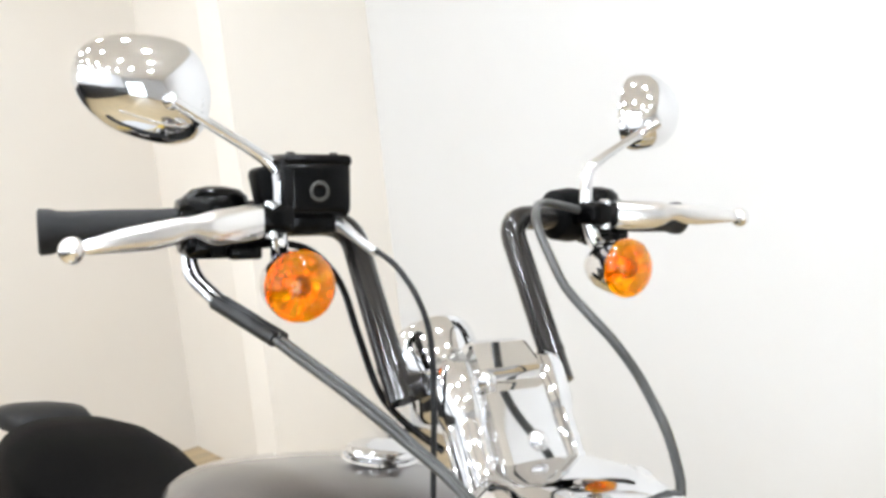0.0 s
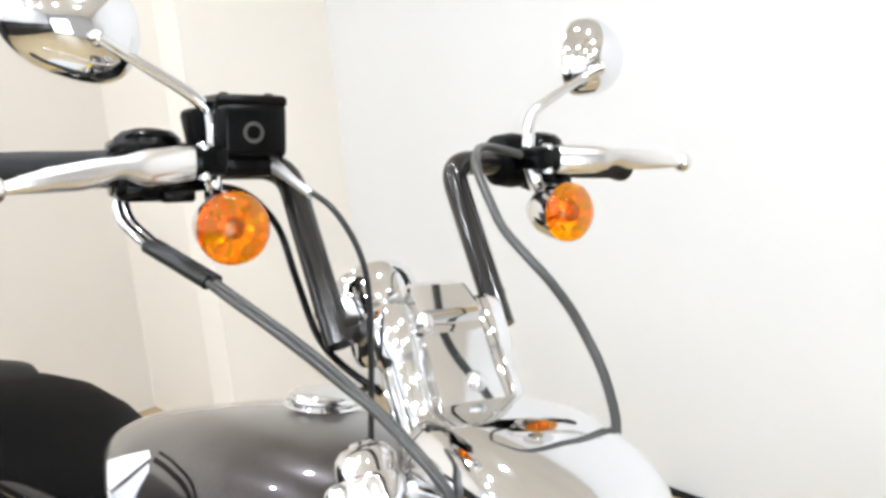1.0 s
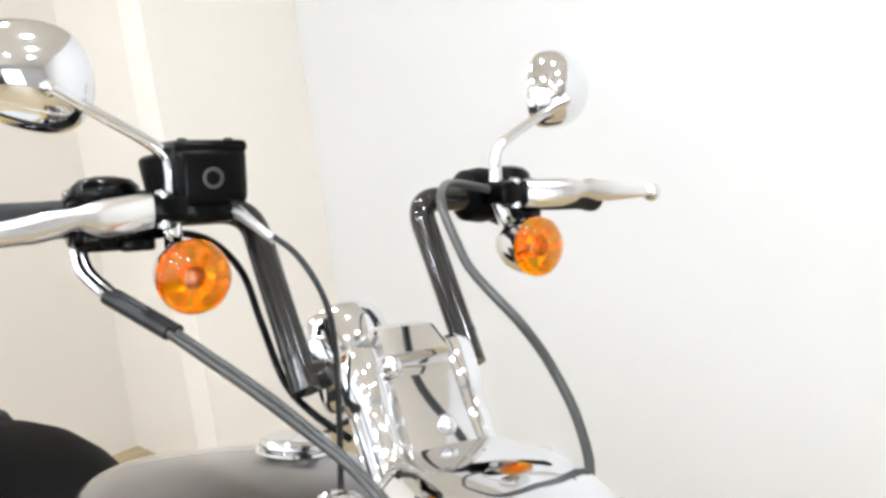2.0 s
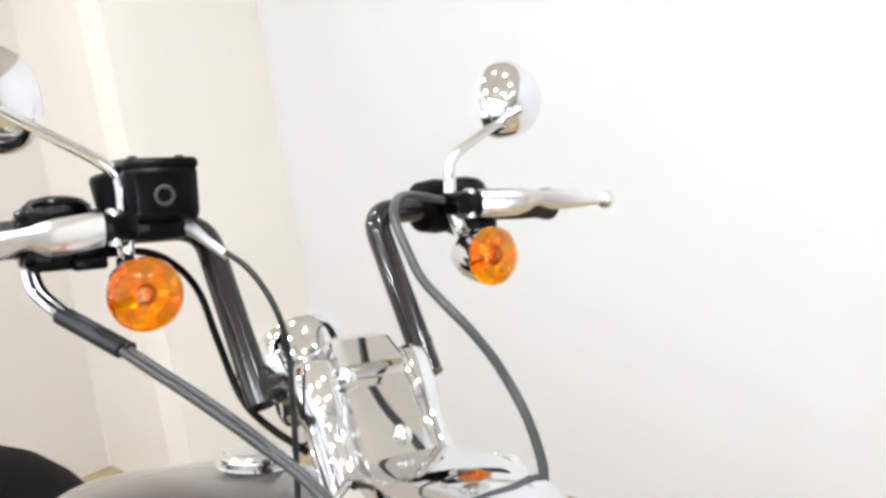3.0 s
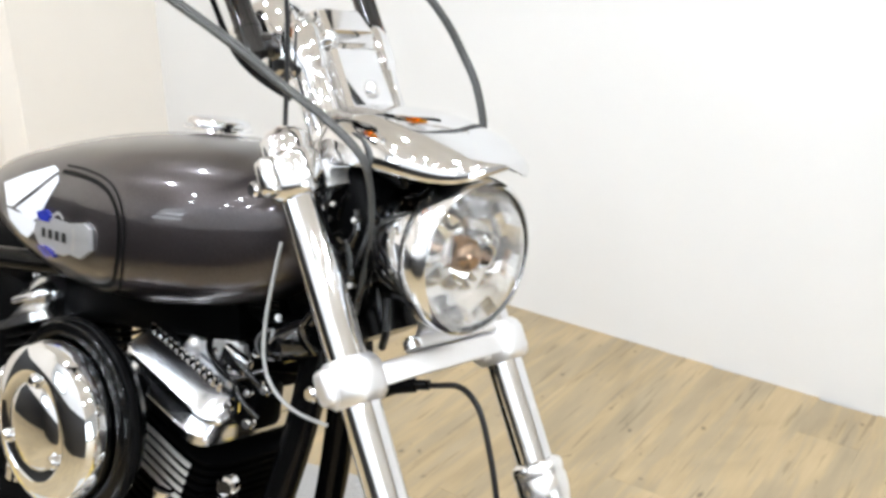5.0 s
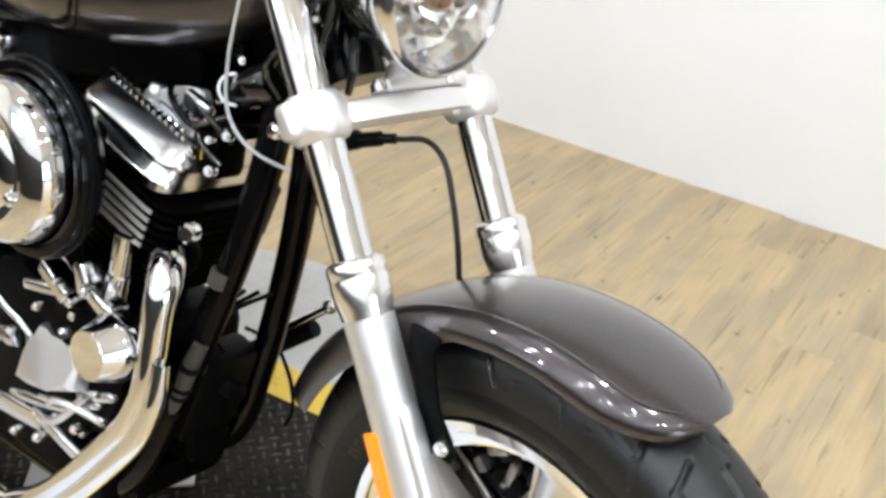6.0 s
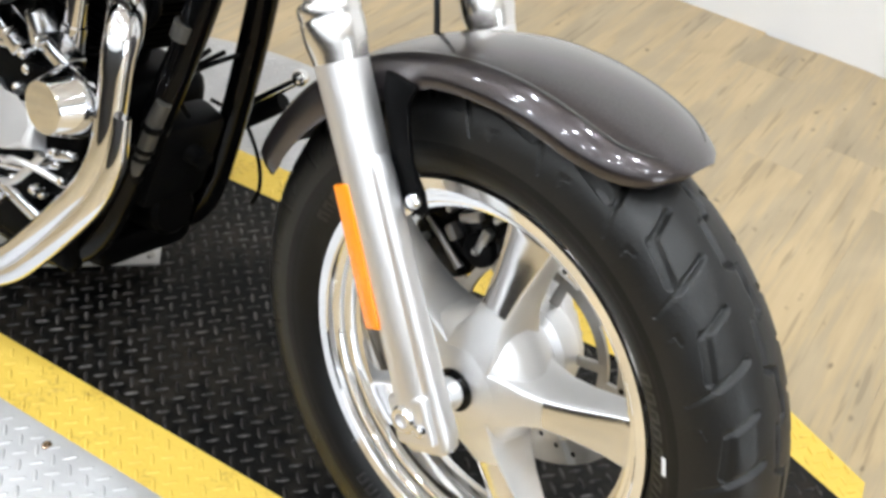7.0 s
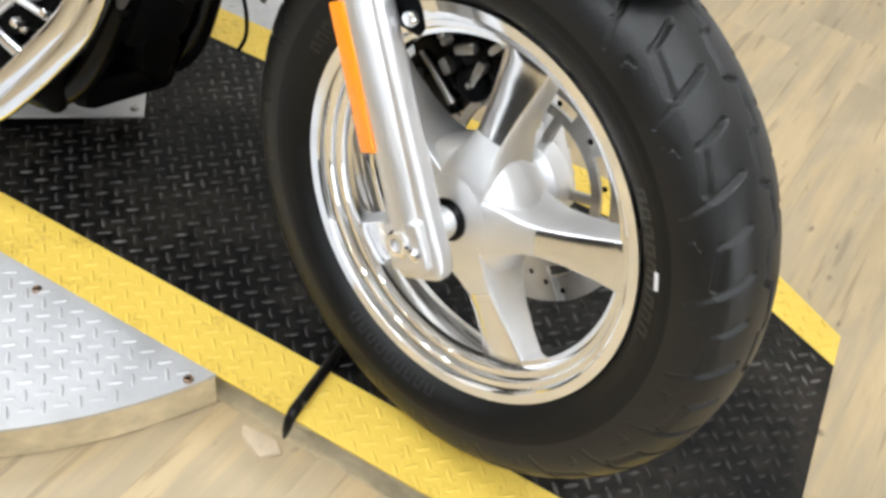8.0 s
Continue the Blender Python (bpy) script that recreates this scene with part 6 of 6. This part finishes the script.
add_tube(bm, [(-0.85, -0.05, 0.62), (-0.86, -0.12, 0.6), (-0.85, -0.165, 0.52), (-0.86, -0.18, 0.4), (-0.92, -0.182, 0.33), (-1.05, -0.18, 0.31), (-1.7, -0.19, 0.33)], [0.021, 0.0225, 0.0225, 0.0225, 0.0225, 0.03, 0.036], 20, 6)
part("exhaust_header", bm, CHROME, bike, "chrome rear exhaust pipe", BODY)

# parts between the down tubes
for z0, z1 in ((0.526, 0.545), (0.43, 0.445), (0.404, 0.415)):
    bm = B()
    x = lambda z: -0.4325 - 0.2 * (0.55 - z)
    add_tube(bm, [(x(z0), -0.062, z0), (x(z1), -0.06, z1)], 0.0138, 16, 1)
    part("tube_label", bm, DULL_GREY, bike, "worn grey label on the frame tube", BODY)
bm = B()
add_box(bm, 0.05, 0.1, 0.13, Matrix.Translation((-0.495, 0.0, 0.345)) @ Matrix.Rotation(radians(14), 4, "Y"), 0.012)
reg = part("voltage_regulator", bm, SATIN, bike, "black voltage regulator", BODY)
# grey sleeve and dark rings put in for the tube's banded sheen and wear
bm = B()
add_tube(bm, [(-0.44, -0.075, 0.452), (-0.45, -0.076, 0.425), (-0.46, -0.077, 0.391), (-0.47, -0.079, 0.361), (-0.481, -0.08, 0.326), (-0.49, -0.081, 0.3)], [0.009, 0.0105, 0.011, 0.011, 0.0105, 0.009], 16, 4)
con = part("sheen_sleeve", bm, DULL_GREY, bike, "grey sleeve put in for the sheen and wear on the frame tube", BODY)
for z, h in ((0.418, 0.004), (0.386, 0.003), (0.374, 0.003), (0.346, 0.006)):
    bm = B()
    x = -0.46 - (0.391 - z) * 0.33
    add_lathe(bm, [(0.011, -h), (0.0125, -h), (0.0128, 0.0), (0.0125, h), (0.011, h)], aim((x, -0.0775, z), (0.33, 0, 1)), 18)
    part("clip", bm, SATIN, con, "", BODY)
# short black stub added; only a round shadow lies there
bm = B()
add_lathe(bm, [(0.0, 0.0), (0.013, 0.0), (0.013, 0.03), (0.0115, 0.032), (0.0115, 0.045), (0.013, 0.047), (0.0, 0.049)], aim((-0.487, 0.0, 0.362), (1, 0, -0.06)), 20)
part("dark_stub", bm, SATIN, reg, "black stub added where a round shadow lies", BODY)
for dx in (-0.002, 0.01, 0.022):
    bm = B()
    add_tube(bm, [(-0.49 + dx, -0.03 + dx, 0.41), (-0.478 + dx, -0.035, 0.44), (-0.47 + dx * 0.5, -0.02, 0.47), (-0.45 + dx, 0.0 + dx, 0.5)], 0.003, 8, 4)
    part("lead", bm, SATIN, reg, "", BODY)
bm = B()
add_lathe(bm, [(0.0, 0.07), (0.03, 0.07), (0.036, 0.064), (0.037, 0.01), (0.033, 0.0), (0.0, 0.0)], aim((-0.55, 0.0, 0.26), (1, 0, 0.15)), 28)
part("oil_filter", bm, ENGINE, bike, "black oil filter", BODY)
bm = B()
add_box(bm, 0.2, 0.16, 0.05, Matrix.Translation((-0.62, 0.0, 0.2)), 0.02)
part("lower_frame_cover", bm, ENGINE, bike, "black lower frame cover", BODY)
bm = B()
add_plate(bm, [(-0.596, 0.713), (-0.53, 0.738), (-0.505, 0.735), (-0.497, 0.715), (-0.515, 0.703), (-0.56, 0.702)], 0.01, Matrix(((1, 0, 0, 0), (0, 0, -1, -0.042), (0, 1, 0, 0), (0, 0, 0, 1))), 0.003)
sw = part("ignition_bracket", bm, ALU, bike, "cast bracket beside the rocker cover", BODY)
bm = B()
add_lathe(bm, [(0.012, -0.01), (0.02, -0.008), (0.021, 0.004), (0.0185, 0.01), (0.015, 0.01), (0.014, 0.004)], aim((-0.455, -0.052, 0.752), (0.55, -1, 0.1)), 24)
part("lock_ring", bm, CHROME, sw, "", BODY)
bm = B()
add_lathe(bm, [(0.0, 0.005), (0.0145, 0.005)], aim((-0.455, -0.052, 0.752), (0.55, -1, 0.1)), 20)
part("lock_face", bm, BLACK, sw, "", BODY)
bm = B()
add_box(bm, 0.05, 0.05, 0.06, Matrix.Translation((-0.49, -0.035, 0.67)), 0.012)
part("horn_body", bm, ENGINE, bike, "black horn body behind the cylinder head", BODY)
bm = B()
add_lathe(bm, [(0.0, 0.0), (0.02, 0.0), (0.023, 0.004), (0.023, 0.05), (0.02, 0.055), (0.0, 0.055)], aim((-0.452, -0.045, 0.75), (1, -0.05, 0.5)), 24)
part("switch_barrel", bm, GLOSS, sw, "glossy black barrel behind the lock", BODY)
for x, y, z, r in ((-0.437, -0.06, 0.839, 0.0085), (-0.445, -0.055, 0.785, 0.005), (-0.45, -0.06, 0.7, 0.006), (-0.472, -0.065, 0.69, 0.005), (-0.5, -0.066, 0.668, 0.0055), (-0.468, -0.064, 0.655, 0.007)):
    bm = B()
    add_lathe(bm, [(0, 0.01), (r * 0.5, 0.01), (r * 0.55, 0.006), (r * 0.85, 0.006), (r, 0.003), (r, -0.004)], aim((x, y, z), (0.35, -1, 0.15)), 12)
    part("bolt", bm, CHROME, bike, "", BODY)
for pts in ([(-0.52, -0.05, 0.726), (-0.495, -0.066, 0.722), (-0.468, -0.066, 0.71), (-0.455, -0.05, 0.69)], [(-0.54, -0.05, 0.71), (-0.51, -0.068, 0.702), (-0.485, -0.068, 0.705), (-0.46, -0.05, 0.72)], [(-0.5, -0.06, 0.7), (-0.478, -0.07, 0.682), (-0.455, -0.062, 0.665)]):
    cable("harness", pts, 0.0038, GLOSS, "glossy black wiring harness", BODY)
bm = B()
add_box(bm, 0.045, 0.012, 0.022, Matrix.Translation((-0.498, -0.064, 0.722)) @ Matrix.Rotation(radians(14), 4, "Y"), 0.004)
part("cast_clip", bm, POLISH, bike, "polished cast clip beside the head", BODY)
bm = B()
add_tube(bm, [(-0.49, -0.062, 0.685), (-0.486, -0.064, 0.675), (-0.488, -0.062, 0.662)], 0.0011, 8, 3)
part("yellow_wire", bm, YELLOW, bike, "short yellow wire", BODY)
for x, y, z in ((-0.474, -0.045, 0.833), (-0.462, -0.05, 0.70), (-0.515, -0.055, 0.708), (-0.475, -0.05, 0.735), (-0.55, -0.045, 0.715)):
    bm = B()
    add_lathe(bm, [(0, 0.009), (0.0045, 0.009), (0.007, 0.006), (0.0075, 0.0)], Matrix.Translation((x, y, z)) @ Matrix.Rotation(radians(90), 4, "X"), 12)
    part("bolt", bm, CHROME, bike, "", BODY)
cable("clutch_cable_lower", [(-0.412, -0.1, 0.88), (-0.417, -0.1, 0.845), (-0.422, -0.1, 0.796), (-0.418, -0.1, 0.75), (-0.4, -0.098, 0.722), (-0.372, -0.09, 0.705), (-0.345, -0.07, 0.695)], 0.002, CABLE_GREY, "grey cable looping beside the frame", BODY)
cable("spark_lead", [(-0.55, -0.06, 0.735), (-0.53, -0.075, 0.722), (-0.5, -0.07, 0.7), (-0.48, -0.05, 0.69)], 0.004, BLACK, "black spark plug lead", BODY)

# forward controls on the rider's left
bm = B()
add_tube(bm, [(-0.6, 0.13, 0.3), (-0.535, 0.15, 0.36), (-0.452, 0.168, 0.435)], [0.008, 0.0075, 0.0065], 12, 3)
peg = part("shift_lever", bm, CHROME, bike, "chrome shift lever behind the fork", BODY)
bm = B()
bmesh.ops.create_uvsphere(bm, u_segments=14, v_segments=10, radius=0.012, matrix=Matrix.Translation((-0.452, 0.168, 0.437)))
part("lever_knob", bm, CHROME, peg, "", BODY)
bm = B()
add_tube(bm, [(-0.55, 0.15, 0.325), (-0.47, 0.165, 0.395)], 0.0125, 14, 1)
part("foot_peg", bm, SATIN, bike, "black rubber foot peg", BODY)
cable("drain_hose", [(-0.56, 0.12, 0.37), (-0.529, 0.15, 0.35), (-0.5, 0.15, 0.326), (-0.482, 0.15, 0.295), (-0.476, 0.15, 0.262), (-0.485, 0.15, 0.235)], 0.003, BLACK, "thin black drain hose", BODY)
bm = B()
add_tube(bm, [(-0.72, 0.1, 0.2), (-0.75, 0.17, 0.12), (-0.755, 0.2, -0.012 + 0.06)], 0.012, 12, 3)
part("side_stand", bm, BLACK, bike, "black side stand leg", BODY)

# tread-plate support under the frame
block = thing("support_plate", "small aluminium tread-plate support under the frame", "support plate")
bm = B()
add_box(bm, 0.26, 0.1, 0.004, Matrix.Translation((-0.752, 0.101, 0.041)) @ Matrix.Rotation(radians(38), 4, "Z"), 0.001)
part("plate", bm, ALU_PLATE, block)
bm = B()
add_box(bm, 0.12, 0.05, 0.039, Matrix.Translation((-0.775, 0.09, 0.0197)) @ Matrix.Rotation(radians(38), 4, "Z"), 0.002)
part("foot", bm, SATIN, block)
bm = B()
add_lathe(bm, [(0, 0.005), (0.005, 0.005), (0.007, 0.003), (0.007, 0.0)], Matrix.Translation((-0.641, 0.148, 0.043)), 12)
part("bolt", bm, STEEL, block)

# ---- floor planks ----
PLANK_W, PLANK_L, PLANK_TURN = 0.152, 1.22, radians(-5)
plank_meshes = {}


def plank_geometry(length):
    """Corners and faces of one plank with eased edges."""
    w, t, e = PLANK_W / 2 - 0.0001, 0.005, 0.0003
    verts = [(x * (w - d), y * (length / 2 - 0.0002 - d), z) for z, d in ((0.0, 0.0), (t - e, 0.0), (t, e)) for x, y in ((-1, -1), (1, -1), (1, 1), (-1, 1))]
    faces = [(4 * r + k, 4 * r + (k + 1) % 4, 4 * r + 4 + (k + 1) % 4, 4 * r + 4 + k) for r in (0, 1) for k in range(4)]
    return verts, faces + [(3, 2, 1, 0), (8, 9, 10, 11)]


def plank_mesh(length):
    """One plank, shared by all of that length."""
    if length not in plank_meshes:
        mesh = bpy.data.meshes.new("plank")
        verts, faces = plank_geometry(length)
        mesh.from_pydata(verts, [], faces)
        mesh.materials.append(WOOD)
        plank_meshes[length] = mesh
    return plank_meshes[length]


def far_end(x):
    """How far the floor reaches under the wall."""
    return 2.225 - 0.13202 * (x + 2.87) if x > -2.8 else 1.6


turn = Matrix.Rotation(PLANK_TURN, 4, "Z")
along = turn @ Vector((0, 1, 0))
rng = random.Random(11)
rest_verts, rest_faces = [], []
for i in range(-30, 36):
    shift = rng.uniform(0, PLANK_L)
    for j in range(-6, 4):
        a = turn @ Vector((i * PLANK_W, (j - 0.5) * PLANK_L + shift, 0))
        length = PLANK_L
        if a.y < SOUTH - 0.05:
            cut = (SOUTH - 0.05 - a.y) / along.y
            a, length = a + along * cut, length - cut
        over = (a.y + along.y * length) - far_end(a.x)
        if over > 0:
            length -= over / along.y
        length = round(length, 2)
        mid = a + along * length / 2
        if length < 0.06 or not -3.57 < mid.x < 4.56:
            continue
        place = Matrix.Translation((mid.x, mid.y, FLOOR_Z - 0.005)) @ turn
        if mid.y > -1.2:
            ob = new("plank", plank_mesh(length))
            ob.matrix_basis = place
            ob.parent = floor
        else:
            verts, faces = plank_geometry(length)
            rest_faces += [tuple(k + len(rest_verts) for k in f) for f in faces]
            rest_verts += [tuple(place @ Vector(v)) for v in verts]
rest = bpy.data.meshes.new("plank_field")
rest.from_pydata(rest_verts, [], rest_faces)
rest.materials.append(WOOD)
field = new("plank_field", rest)
field.parent = floor
tagged(field, "oak-look planks of the far floor", kind="stuff")
